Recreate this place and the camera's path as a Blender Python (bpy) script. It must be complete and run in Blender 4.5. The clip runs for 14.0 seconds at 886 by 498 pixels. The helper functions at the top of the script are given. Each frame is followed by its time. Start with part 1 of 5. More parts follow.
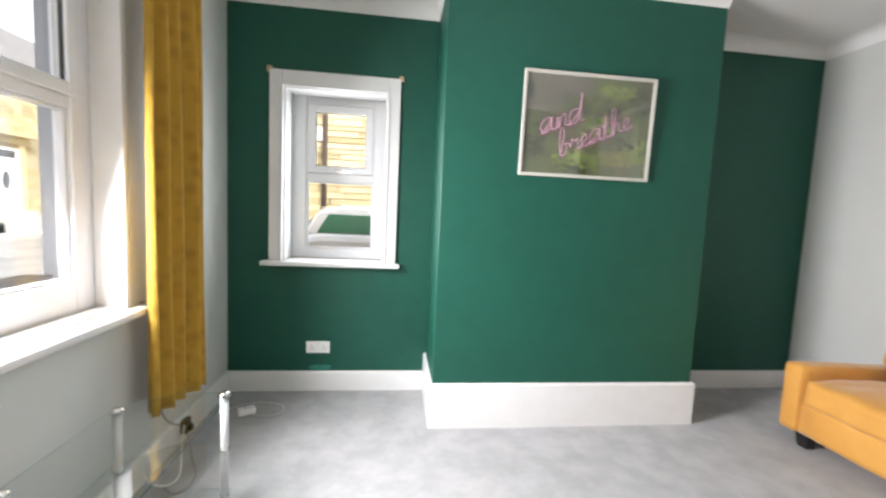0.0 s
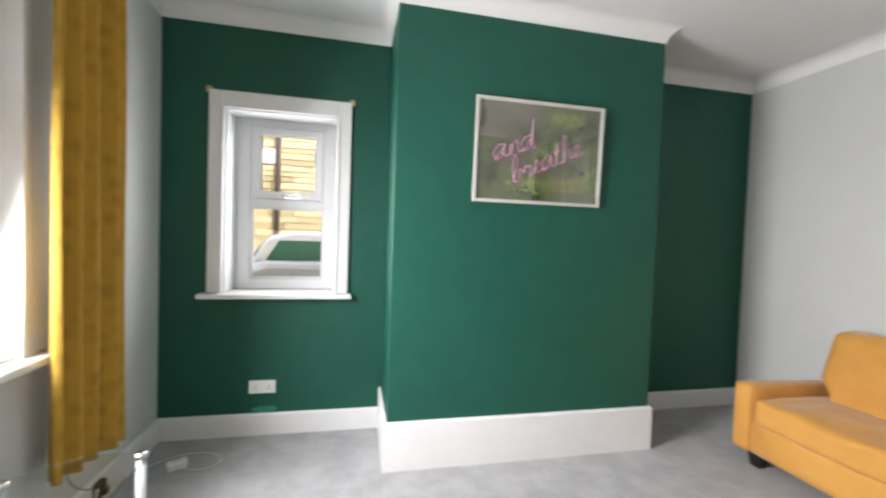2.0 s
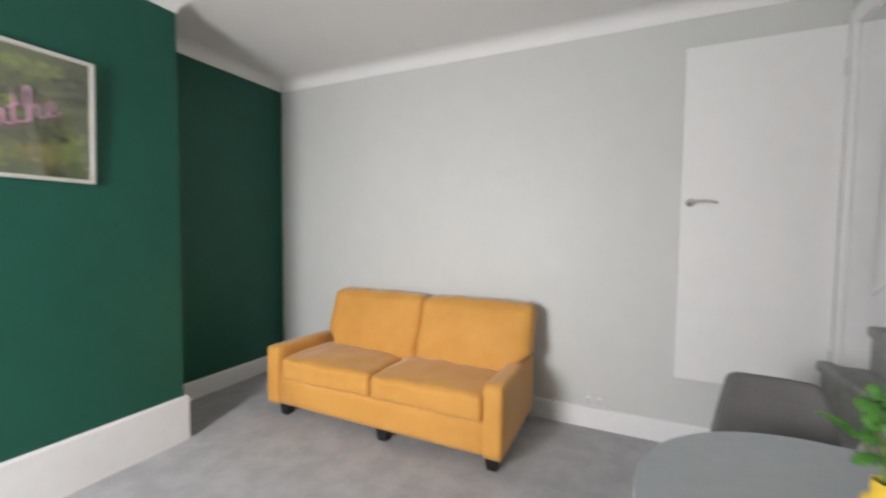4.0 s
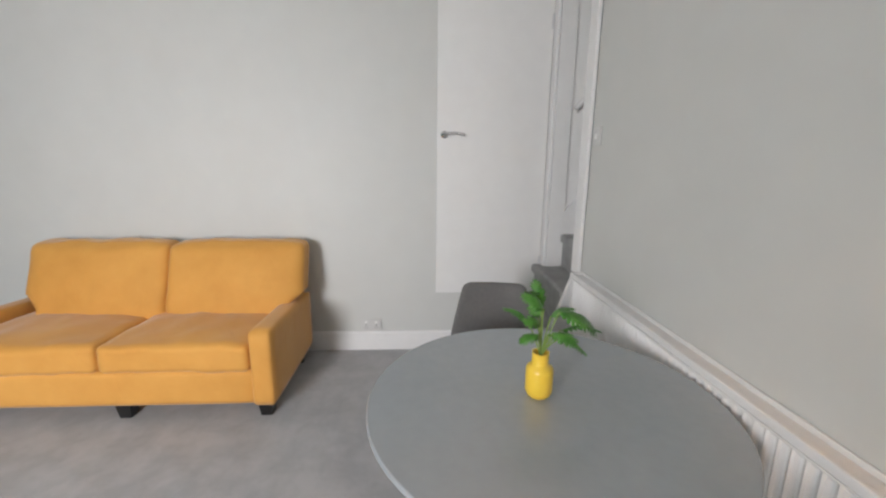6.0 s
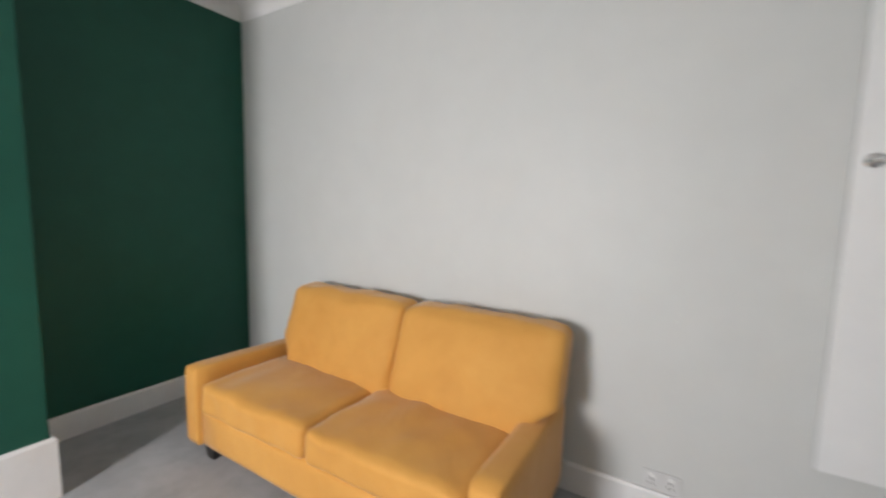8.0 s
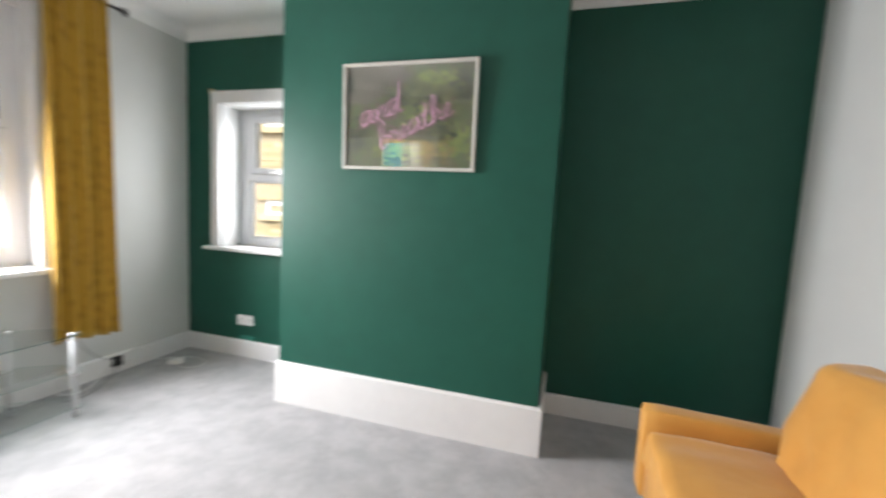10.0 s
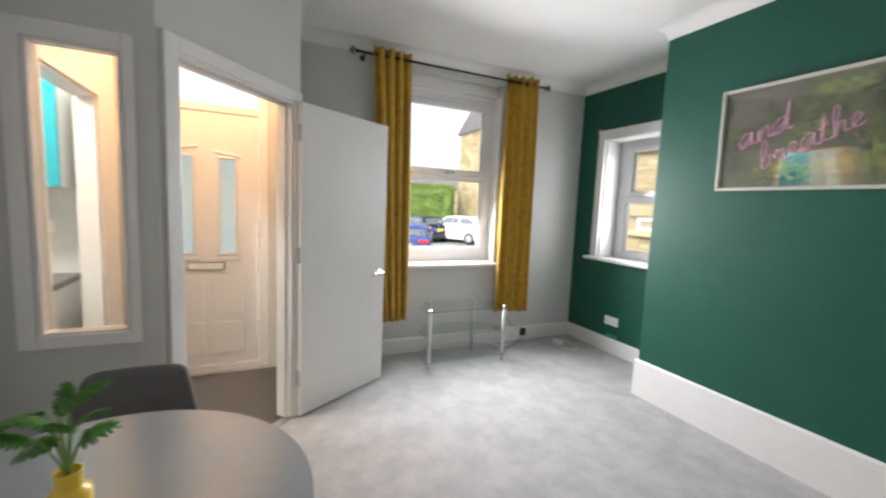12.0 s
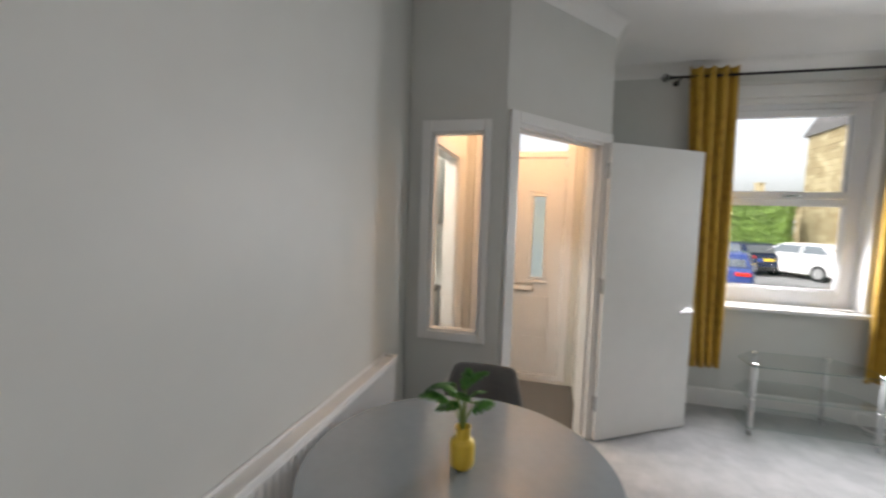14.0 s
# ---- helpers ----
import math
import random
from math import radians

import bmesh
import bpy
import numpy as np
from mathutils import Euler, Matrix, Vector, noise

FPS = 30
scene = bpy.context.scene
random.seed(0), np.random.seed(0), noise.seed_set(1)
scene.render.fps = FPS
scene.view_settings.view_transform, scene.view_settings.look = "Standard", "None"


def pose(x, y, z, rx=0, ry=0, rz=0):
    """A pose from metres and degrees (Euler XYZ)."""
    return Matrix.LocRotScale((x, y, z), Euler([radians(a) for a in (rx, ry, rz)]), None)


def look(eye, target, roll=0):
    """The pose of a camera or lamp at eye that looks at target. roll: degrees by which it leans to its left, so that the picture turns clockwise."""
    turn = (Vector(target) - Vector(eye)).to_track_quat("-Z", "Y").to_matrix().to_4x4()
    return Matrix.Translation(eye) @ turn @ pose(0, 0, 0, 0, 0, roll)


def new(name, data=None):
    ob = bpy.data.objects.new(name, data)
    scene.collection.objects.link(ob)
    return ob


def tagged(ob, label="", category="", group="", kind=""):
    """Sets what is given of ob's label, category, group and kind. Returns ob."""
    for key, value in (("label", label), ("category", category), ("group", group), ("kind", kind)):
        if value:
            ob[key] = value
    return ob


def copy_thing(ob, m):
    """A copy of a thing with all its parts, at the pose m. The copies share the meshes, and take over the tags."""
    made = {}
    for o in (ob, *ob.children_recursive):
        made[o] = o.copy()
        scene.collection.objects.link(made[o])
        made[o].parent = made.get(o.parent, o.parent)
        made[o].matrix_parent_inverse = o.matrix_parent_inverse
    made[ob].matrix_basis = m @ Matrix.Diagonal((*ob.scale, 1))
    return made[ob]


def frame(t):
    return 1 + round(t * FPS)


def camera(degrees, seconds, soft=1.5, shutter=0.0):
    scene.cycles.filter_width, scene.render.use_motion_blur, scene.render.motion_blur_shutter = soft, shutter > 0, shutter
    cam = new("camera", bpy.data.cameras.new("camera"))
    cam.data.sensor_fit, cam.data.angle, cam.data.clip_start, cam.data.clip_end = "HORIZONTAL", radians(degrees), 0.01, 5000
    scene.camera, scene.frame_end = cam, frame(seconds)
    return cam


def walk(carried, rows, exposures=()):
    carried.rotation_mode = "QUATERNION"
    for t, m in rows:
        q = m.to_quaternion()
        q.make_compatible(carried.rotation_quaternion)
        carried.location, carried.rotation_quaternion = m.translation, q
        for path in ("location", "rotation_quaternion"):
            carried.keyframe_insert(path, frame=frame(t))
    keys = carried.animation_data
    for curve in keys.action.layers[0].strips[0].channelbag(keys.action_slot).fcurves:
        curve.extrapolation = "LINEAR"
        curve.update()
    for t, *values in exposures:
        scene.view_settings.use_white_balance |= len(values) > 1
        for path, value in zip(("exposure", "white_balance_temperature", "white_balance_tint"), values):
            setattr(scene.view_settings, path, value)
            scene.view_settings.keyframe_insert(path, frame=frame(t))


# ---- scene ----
cam = camera(95.1, 14.0, soft=2.3, shutter=0.5)
EXPOSURES = [(0.0, 1.62), (1.5, 1.58), (2.5, 1.15), (3.0, 1.03), (3.5, 1.28), (4.0, 1.33), (6.5, 1.27), (7.0, 1.29), (9.5, 1.25), (10.0, 1.55), (10.5, 1.65), (11.0, 1.56), (12.0, 1.15), (12.5, 1.02), (14.0, 0.86)]
PATH = [
    (0, (0.279, 0.095, 1.331), (0.517, 2.073, 1.154), 2.6),
    (0.5, (0.302, 0.123, 1.372), (0.373, 2.118, 1.255), 2.6),
    (1, (0.304, 0.146, 1.384), (0.364, 2.144, 1.308), 2.5),
    (1.5, (0.3, 0.171, 1.368), (0.472, 2.162, 1.307), 2.3),
    (2, (0.333, 0.183, 1.366), (0.757, 2.137, 1.303), 2.0),
    (2.5, (0.414, 0.148, 1.385), (1.214, 1.98, 1.31), 1.6),
    (3, (0.515, 0.065, 1.356), (1.719, 1.661, 1.298), 1.0),
    (3.5, (0.616, -0.021, 1.365), (2.173, 1.232, 1.296), 0.8),
    (4, (0.662, -0.073, 1.368), (2.471, 0.774, 1.267), 0.6),
    (4.2, (0.696, -0.119, 1.376), (2.553, 0.612, 1.253), 0.5),
    (6.3, (0.815, -0.231, 1.352), (2.765, -0.365, 0.928), 0.7),
    (6.5, (0.878, -0.196, 1.357), (2.833, -0.301, 0.947), 0.9),
    (7, (1.081, -0.168, 1.398), (3.04, 0.003, 1.033), 0.7),
    (7.2, (1.198, -0.117, 1.385), (3.148, 0.188, 1.057), 0.8),
    (9.5, (2.268, 0.404, 1.349), (2.375, 2.394, 1.179), 2.8),
    (10, (2.321, 0.237, 1.365), (1.76, 2.147, 1.169), 3.0),
    (10.5, (2.464, 0.123, 1.4), (1.391, 1.798, 1.19), 2.9),
    (11, (2.586, 0.033, 1.391), (1.175, 1.434, 1.174), 2.9),
    (11.5, (2.63, -0.115, 1.403), (0.989, 1.008, 1.189), 2.6),
    (12, (2.676, -0.21, 1.407), (0.869, 0.62, 1.196), 2.5),
    (12.5, (2.743, -0.212, 1.448), (0.827, 0.324, 1.242), 2.3),
    (12.8, (2.757, -0.224, 1.463), (0.797, 0.116, 1.259), 2.2),
    (13, (2.789, -0.217, 1.475), (0.811, 0.0, 1.273), 2.3),
    (13.5, (2.807, -0.258, 1.479), (0.82, -0.384, 1.292), 2.2),
    (14, (2.849, -0.325, 1.478), (0.92, -0.831, 1.324), 1.8),
]
walk(cam, [(t, look(eye, target, roll)) for t, eye, target, roll in PATH],
     exposures=EXPOSURES)

# ---- light ----
world = bpy.data.worlds.new("sky")
scene.world = world
world.use_nodes = True
wn = world.node_tree.nodes
sky = wn.new("ShaderNodeTexSky")
sky.sky_type = "NISHITA"
sky.sun_disc = False
sky.sun_elevation = radians(40)
sky.sun_rotation = radians(140)
sky.dust_density = 4.0
sky.ozone_density = 0.6
wn["Background"].inputs["Strength"].default_value = 0.17
haze = wn.new("ShaderNodeHueSaturation")
haze.inputs["Saturation"].default_value = 0.22
world.node_tree.links.new(sky.outputs[0], haze.inputs["Color"])
world.node_tree.links.new(haze.outputs[0], wn["Background"].inputs["Color"])

sun = new("sun", bpy.data.lights.new("sun", "SUN"))
sun.data.energy, sun.data.angle, sun.data.color = 1.4, radians(12), (1.0, 0.975, 0.94)
sun.matrix_world = look((0, 0, 20), (-9, 10, 20 - 11.3))


def area(name, eye, target, sx, sy, watts, colour):
    ob = new(name, bpy.data.lights.new(name, "AREA"))
    ob.data.shape, ob.data.size, ob.data.size_y = "RECTANGLE", sx, sy
    ob.data.energy, ob.data.color = watts, colour
    ob.matrix_world = look(eye, target)
    return ob


# added area lamps in the two window openings, standing in for sky light
area("window_daylight", (-0.965, 1.465, 1.52), (1.5, 1.465, 0.78), 0.72, 0.90, 35, (0.97, 0.957, 0.985)).data.spread = radians(140)
area("small_window_daylight", (-0.15, 3.225, 1.53), (-0.15, 0.0, 1.53), 0.5, 0.92, 4.2, (0.955, 0.965, 1.0)).data.spread = radians(164)
lobby = new("lobby_bulb", bpy.data.lights.new("lobby_bulb", "POINT"))
lobby.data.energy, lobby.data.color, lobby.data.shadow_soft_size = 15.0, (1.0, 0.55, 0.27), 0.1
lobby.location = (-0.22, -0.5, 2.56)
# added fill lamp, out of view, to brighten the kitchen and the lobby
kitchen = new("kitchen_fill", bpy.data.lights.new("kitchen_fill", "POINT"))
kitchen.data.energy, kitchen.data.color, kitchen.data.shadow_soft_size = 62, (1.0, 0.93, 0.82), 0.08
kitchen.location = (0.1, -2.1, 2.55)
# added fill lamp high over the stairs, with no window behind it
area("stair_fill", (3.2, -2.36, 2.73), (3.25, -1.2, 1.2), 0.4, 0.5, 2.4, (1.0, 0.96, 0.9))


# ---- materials ----
def mat(name, col, rough=0.6, metal=0.0, noise_scale=20.0, amount=0.08, bump=0.0, bump_scale=200.0, spec=0.5):
    """Paint or plastic with a slow tone drift, a finer grain and a fine relief."""
    m = bpy.data.materials.new(name)
    m.use_nodes = True
    nt = m.node_tree
    b = nt.nodes["Principled BSDF"]
    b.inputs["Roughness"].default_value, b.inputs["Metallic"].default_value = rough, metal
    b.inputs["Specular IOR Level"].default_value = spec
    tc = nt.nodes.new("ShaderNodeTexCoord")
    n1 = nt.nodes.new("ShaderNodeTexNoise")
    n1.inputs["Scale"].default_value, n1.inputs["Detail"].default_value = noise_scale, 6.0
    n2 = nt.nodes.new("ShaderNodeTexNoise")
    n2.inputs["Scale"].default_value = noise_scale * 0.12
    add = nt.nodes.new("ShaderNodeMath")
    nt.links.new(tc.outputs["Object"], n1.inputs["Vector"])
    nt.links.new(tc.outputs["Object"], n2.inputs["Vector"])
    nt.links.new(n1.outputs["Fac"], add.inputs[0])
    nt.links.new(n2.outputs["Fac"], add.inputs[1])
    ramp = nt.nodes.new("ShaderNodeMapRange")
    ramp.inputs["From Min"].default_value, ramp.inputs["From Max"].default_value = 0.6, 1.4
    ramp.inputs["To Min"].default_value, ramp.inputs["To Max"].default_value = 1 - amount, 1 + amount
    nt.links.new(add.outputs[0], ramp.inputs["Value"])
    mul = nt.nodes.new("ShaderNodeVectorMath")
    mul.operation = "SCALE"
    mul.inputs[0].default_value = col
    nt.links.new(ramp.outputs[0], mul.inputs["Scale"])
    nt.links.new(mul.outputs[0], b.inputs["Base Color"])
    if bump:
        n3 = nt.nodes.new("ShaderNodeTexNoise")
        n3.inputs["Scale"].default_value, n3.inputs["Detail"].default_value = bump_scale, 4.0
        nt.links.new(tc.outputs["Object"], n3.inputs["Vector"])
        bp = nt.nodes.new("ShaderNodeBump")
        bp.inputs["Strength"].default_value, bp.inputs["Distance"].default_value = bump, 0.004
        nt.links.new(n3.outputs["Fac"], bp.inputs["Height"])
        nt.links.new(bp.outputs[0], b.inputs["Normal"])
    return m


def blotched(name, dark, light, scale, lo, hi, rough, bump, bump_scale, voronoi=False, sheen=0.0):
    """Two tones in blotches, for carpet, velvet, printed cloth and foliage."""
    m = mat(name, light, rough, 0.0, scale, 0.05, bump, bump_scale)
    nt = m.node_tree
    b = nt.nodes["Principled BSDF"]
    tc = next(n for n in nt.nodes if n.type == "TEX_COORD")
    if voronoi:
        tex = nt.nodes.new("ShaderNodeTexVoronoi")
        out = tex.outputs["Distance"]
    else:
        tex = nt.nodes.new("ShaderNodeTexNoise")
        tex.inputs["Detail"].default_value, tex.inputs["Roughness"].default_value = 5.0, 0.65
        out = tex.outputs["Fac"]
    tex.inputs["Scale"].default_value = scale
    nt.links.new(tc.outputs["Object"], tex.inputs["Vector"])
    ramp = nt.nodes.new("ShaderNodeValToRGB")
    ramp.color_ramp.elements[0].position, ramp.color_ramp.elements[1].position = lo, hi
    ramp.color_ramp.elements[0].color, ramp.color_ramp.elements[1].color = (*dark, 1), (*light, 1)
    nt.links.new(out, ramp.inputs["Fac"])
    nt.links.new(ramp.outputs["Color"], b.inputs["Base Color"])
    b.inputs["Sheen Weight"].default_value = sheen
    b.inputs["Sheen Roughness"].default_value = 0.4
    return m


def rumpled(m, scale, strength):
    """Soft creases under a cloth's fine relief."""
    nt = m.node_tree
    fine = next(n for n in nt.nodes if n.type == "BUMP")
    tc = next(n for n in nt.nodes if n.type == "TEX_COORD")
    tex, b = nt.nodes.new("ShaderNodeTexNoise"), nt.nodes.new("ShaderNodeBump")
    tex.inputs["Scale"].default_value, tex.inputs["Detail"].default_value = scale, 3.0
    tex.inputs["Distortion"].default_value = 0.8
    b.inputs["Strength"].default_value, b.inputs["Distance"].default_value = strength, 0.05
    nt.links.new(tc.outputs["Object"], tex.inputs["Vector"])
    nt.links.new(tex.outputs["Fac"], b.inputs["Height"])
    nt.links.new(b.outputs["Normal"], fine.inputs["Normal"])


def glass(name, tint=(1, 1, 1), rough=0.0, ior=1.45):
    """A thin clear sheet: gloss by Fresnel over a clear body."""
    m = bpy.data.materials.new(name)
    m.use_nodes = True
    nt = m.node_tree
    nt.nodes.remove(nt.nodes["Principled BSDF"])
    tr, gl = nt.nodes.new("ShaderNodeBsdfTransparent"), nt.nodes.new("ShaderNodeBsdfGlossy")
    lw, pw, mx = nt.nodes.new("ShaderNodeLayerWeight"), nt.nodes.new("ShaderNodeMath"), nt.nodes.new("ShaderNodeMixShader")
    mr = nt.nodes.new("ShaderNodeMapRange")
    f0 = ((ior - 1) / (ior + 1)) ** 2
    tr.inputs["Color"].default_value = (*tint, 1)
    gl.inputs["Roughness"].default_value = rough
    lw.inputs["Blend"].default_value = 0.5
    pw.operation = "POWER"
    pw.inputs[1].default_value = 5.0
    mr.inputs["To Min"].default_value = f0
    nt.links.new(lw.outputs["Facing"], pw.inputs[0])
    nt.links.new(pw.outputs[0], mr.inputs["Value"])
    nt.links.new(mr.outputs[0], mx.inputs["Fac"])
    nt.links.new(tr.outputs[0], mx.inputs[1])
    nt.links.new(gl.outputs[0], mx.inputs[2])
    nt.links.new(mx.outputs[0], nt.nodes["Material Output"].inputs["Surface"])
    return m


def frosted(name, col):
    """Obscured glass: part scattered light, part clear view."""
    m = glass(name, col, 0.08)
    nt = m.node_tree
    tr = next(n for n in nt.nodes if n.type == "BSDF_TRANSPARENT")
    mx = next(n for n in nt.nodes if n.type == "MIX_SHADER")
    tl, mix = nt.nodes.new("ShaderNodeBsdfTranslucent"), nt.nodes.new("ShaderNodeMixShader")
    tl.inputs["Color"].default_value = (*col, 1)
    mix.inputs["Fac"].default_value = 0.6
    nt.links.new(tr.outputs[0], mix.inputs[1])
    nt.links.new(tl.outputs[0], mix.inputs[2])
    nt.links.new(mix.outputs[0], mx.inputs[1])
    return m


GREEN = mat("green_paint", (0.009, 0.082, 0.055), 0.5, 0, 9, 0.10, 0.06, 320, 0.36)
GREY = mat("grey_wall_paint", (0.583, 0.592, 0.572), 0.5, 0, 6, 0.03, 0.05, 300, 0.35)
CEIL = mat("white_ceiling_paint", (0.80, 0.80, 0.79), 0.75, 0, 5, 0.02, 0.04, 260, 0.2)
WHITE = mat("white_gloss_paint", (0.76, 0.76, 0.755), 0.32, 0, 14, 0.04, 0.03, 90)
DOORW = mat("white_door_paint", (0.76, 0.76, 0.75), 0.4, 0, 10, 0.03, 0.03, 120)
UPVC = mat("white_window_plastic", (0.77, 0.78, 0.80), 0.25, 0, 20, 0.02)
CARPET = blotched("grey_carpet", (0.355, 0.355, 0.36), (0.44, 0.44, 0.445), 5.5, 0.38, 0.62, 0.95, 0.9, 420, sheen=0.15)
STAIR = blotched("dark_grey_stair_carpet", (0.28, 0.28, 0.277), (0.38, 0.38, 0.374), 9, 0.3, 0.7, 0.95, 0.8, 450)
MAT = blotched("brown_coir_mat", (0.066, 0.066, 0.064), (0.135, 0.134, 0.13), 160, 0.3, 0.7, 0.95, 0.9, 500)
VELVET = blotched("mustard_velvet", (0.57, 0.267, 0.048), (0.655, 0.328, 0.068), 3.2, 0.3, 0.7, 0.75, 0.2, 500, sheen=0.3)
rumpled(VELVET, 4.0, 0.16)
CURTAIN = blotched("mustard_leaf_print_cloth", (0.37, 0.21, 0.018), (0.46, 0.275, 0.027), 14, 0.2, 0.55, 0.8, 0.3, 420, True, 0.3)
BLACK = mat("black_stained_wood", (0.012, 0.011, 0.011), 0.4)
TABLE = mat("slate_grey_tabletop", (0.31, 0.338, 0.36), 0.2, 0, 30, 0.05, 0.02, 200, 1.0)
CHAIR = mat("grey_felt", (0.12, 0.116, 0.113), 0.8, 0, 60, 0.15, 0.5, 500)
CHROME = mat("brushed_chrome", (0.75, 0.75, 0.75), 0.22, 1.0)
SILVER = mat("silver_tube", (0.60, 0.61, 0.62), 0.5, 0.05)
IRON = mat("black_iron", (0.02, 0.02, 0.022), 0.35, 0.6)
YELLOW = mat("yellow_glazed_ceramic", (0.80, 0.55, 0.06), 0.3, 0, 30, 0.04)
LEAF = blotched("glossy_green_leaf", (0.025, 0.12, 0.014), (0.10, 0.29, 0.04), 30, 0.3, 0.7, 0.3, 0.2, 60)
STEM = mat("pale_green_stem", (0.2, 0.3, 0.07), 0.5)
PANE = glass("window_glass")
SHEET = glass("shelf_glass", (0.975, 0.99, 0.987), 0.0, 1.62)
EDGE = glass("glass_edge", (0.52, 0.66, 0.66), 0.05, 1.6)
PALE_EDGE = glass("pale_glass_edge", (0.86, 0.94, 0.92), 0.05, 1.6)
ACRYLIC = glass("picture_acrylic", (1, 1, 1), 0.008, 2.8)
FROST = frosted("frosted_door_glass", (0.88, 0.94, 0.92))
TEAL = mat("teal_gloss_laminate", (0.02, 0.33, 0.40), 0.25)
TILE = mat("pale_grey_tile", (0.6, 0.6, 0.58), 0.2)
WORKTOP = mat("dark_grey_worktop", (0.12, 0.115, 0.11), 0.35)
TAN = mat("bare_tan_filler", (0.5, 0.36, 0.2), 0.8)
PLASTIC = mat("white_plastic", (0.82, 0.82, 0.8), 0.3)
RUBBER = mat("black_plastic", (0.02, 0.02, 0.02), 0.5)
OUTER = mat("weathered_sandstone", (0.36, 0.29, 0.19), 0.9, 0, 5, 0.2, 0.6, 30)
PATCH = mat("pale_green_touch_up_paint", (0.03, 0.20, 0.15), 0.3, 0, 60, 0.2)


# ---- building blocks ----
def box(bm, x0, x1, y0, y1, z0, z1, bevel=0.0, seg=2):
    g = bmesh.ops.create_cube(bm, size=1.0)
    for v in g["verts"]:
        v.co = Vector(((x0 + x1) / 2 + v.co.x * (x1 - x0), (y0 + y1) / 2 + v.co.y * (y1 - y0), (z0 + z1) / 2 + v.co.z * (z1 - z0)))
    if bevel:
        edges = list({e for v in g["verts"] for e in v.link_edges})
        bmesh.ops.bevel(bm, geom=edges, offset=bevel, segments=seg, affect="EDGES", profile=0.6)
    return bm


def boxes(*rows, bevel=0.0):
    bm = bmesh.new()
    for r in rows:
        box(bm, *r, bevel=bevel)
    return bm


def tube(bm, a, b, r0, r1=None, seg=12):
    a, b = Vector(a), Vector(b)
    m = Matrix.Translation((a + b) / 2) @ (b - a).to_track_quat("Z", "Y").to_matrix().to_4x4()
    bmesh.ops.create_cone(bm, cap_ends=True, segments=seg, radius1=r0, radius2=r0 if r1 is None else r1, depth=(b - a).length, matrix=m)
    return bm


def lathe(bm, profile, seg=32):
    rings = [[bm.verts.new((r * math.cos(a), r * math.sin(a), z)) for a in (2 * math.pi * k / seg for k in range(seg))] for r, z in profile]
    for lo, hi in zip(rings, rings[1:]):
        for k in range(seg):
            bm.faces.new((lo[k], lo[(k + 1) % seg], hi[(k + 1) % seg], hi[k]))
    bm.faces.new(rings[0][::-1])
    bm.faces.new(rings[-1])
    return bm


def prism(bm, pts, z0, z1, bevel=0.0):
    lo, hi = [bm.verts.new((x, y, z0)) for x, y in pts], [bm.verts.new((x, y, z1)) for x, y in pts]
    n = len(pts)
    for k in range(n):
        bm.faces.new((lo[k], lo[(k + 1) % n], hi[(k + 1) % n], hi[k]))
    bm.faces.new(lo[::-1])
    bm.faces.new(hi)
    if bevel:
        bmesh.ops.bevel(bm, geom=bm.edges[:], offset=bevel, segments=2, affect="EDGES")
    return bm


def pillow(bm, sx, sy, sz, r, puff=(0, 0, 0), n=12, wrinkle=0.0, seed=0):
    """A rounded, padded block about its own centre."""
    g = bmesh.ops.create_cube(bm, size=2.0)
    bmesh.ops.subdivide_edges(bm, edges=bm.edges[:], cuts=n, use_grid_fill=True)
    half = Vector((sx / 2, sy / 2, sz / 2))
    for v in bm.verts:
        u = v.co.copy()
        p = Vector([u[k] * half[k] for k in range(3)])
        core = Vector([max(-half[k] + r, min(half[k] - r, p[k])) for k in range(3)])
        d = p - core
        if d.length > 1e-9:
            p = core + d.normalized() * r
        for k in range(3):
            a, b = u[(k + 1) % 3], u[(k + 2) % 3]
            p[k] += puff[k] * (1 - a * a) * (1 - b * b) * (1 if u[k] > 0 else -1) * abs(u[k])
        if wrinkle:
            p += Vector((1, 0.3, 1)) * wrinkle * noise.noise(Vector((p.x * 6 + seed, p.y * 9, p.z * 9)))
        v.co = p
    return bm


def sweep(path, profile, closed=False):
    """A moulding along a plan line, the room on its left; profile rows are (out from the wall, height)."""
    bm, n, rings = bmesh.new(), len(path), []
    for k, p in enumerate(path):
        p = Vector(p)
        d0 = (p - Vector(path[k - 1])).normalized() if k or closed else None
        d1 = (Vector(path[(k + 1) % n]) - p).normalized() if k < n - 1 or closed else None
        d0, d1 = d0 or d1, d1 or d0
        n0, n1 = Vector((-d0.y, d0.x)), Vector((-d1.y, d1.x))
        m = (n0 + n1).normalized()
        m /= max(0.3, m.dot(n0))
        rings.append([bm.verts.new((p.x + m.x * o, p.y + m.y * o, z)) for o, z in profile])
    q = len(profile)
    for k in range(n if closed else n - 1):
        a, b = rings[k], rings[(k + 1) % n]
        for j in range(q):
            bm.faces.new((a[j], a[(j + 1) % q], b[(j + 1) % q], b[j]))
    if not closed:
        bm.faces.new(rings[0])
        bm.faces.new(rings[-1][::-1])
    bmesh.ops.recalc_face_normals(bm, faces=bm.faces[:])
    return bm


def mesh_object(name, bm, material, smooth=False):
    me = bpy.data.meshes.new(name)
    bmesh.ops.recalc_face_normals(bm, faces=bm.faces[:])
    bm.to_mesh(me)
    bm.free()
    me.materials.append(material)
    if smooth:
        me.shade_smooth()
    return new(name, me)


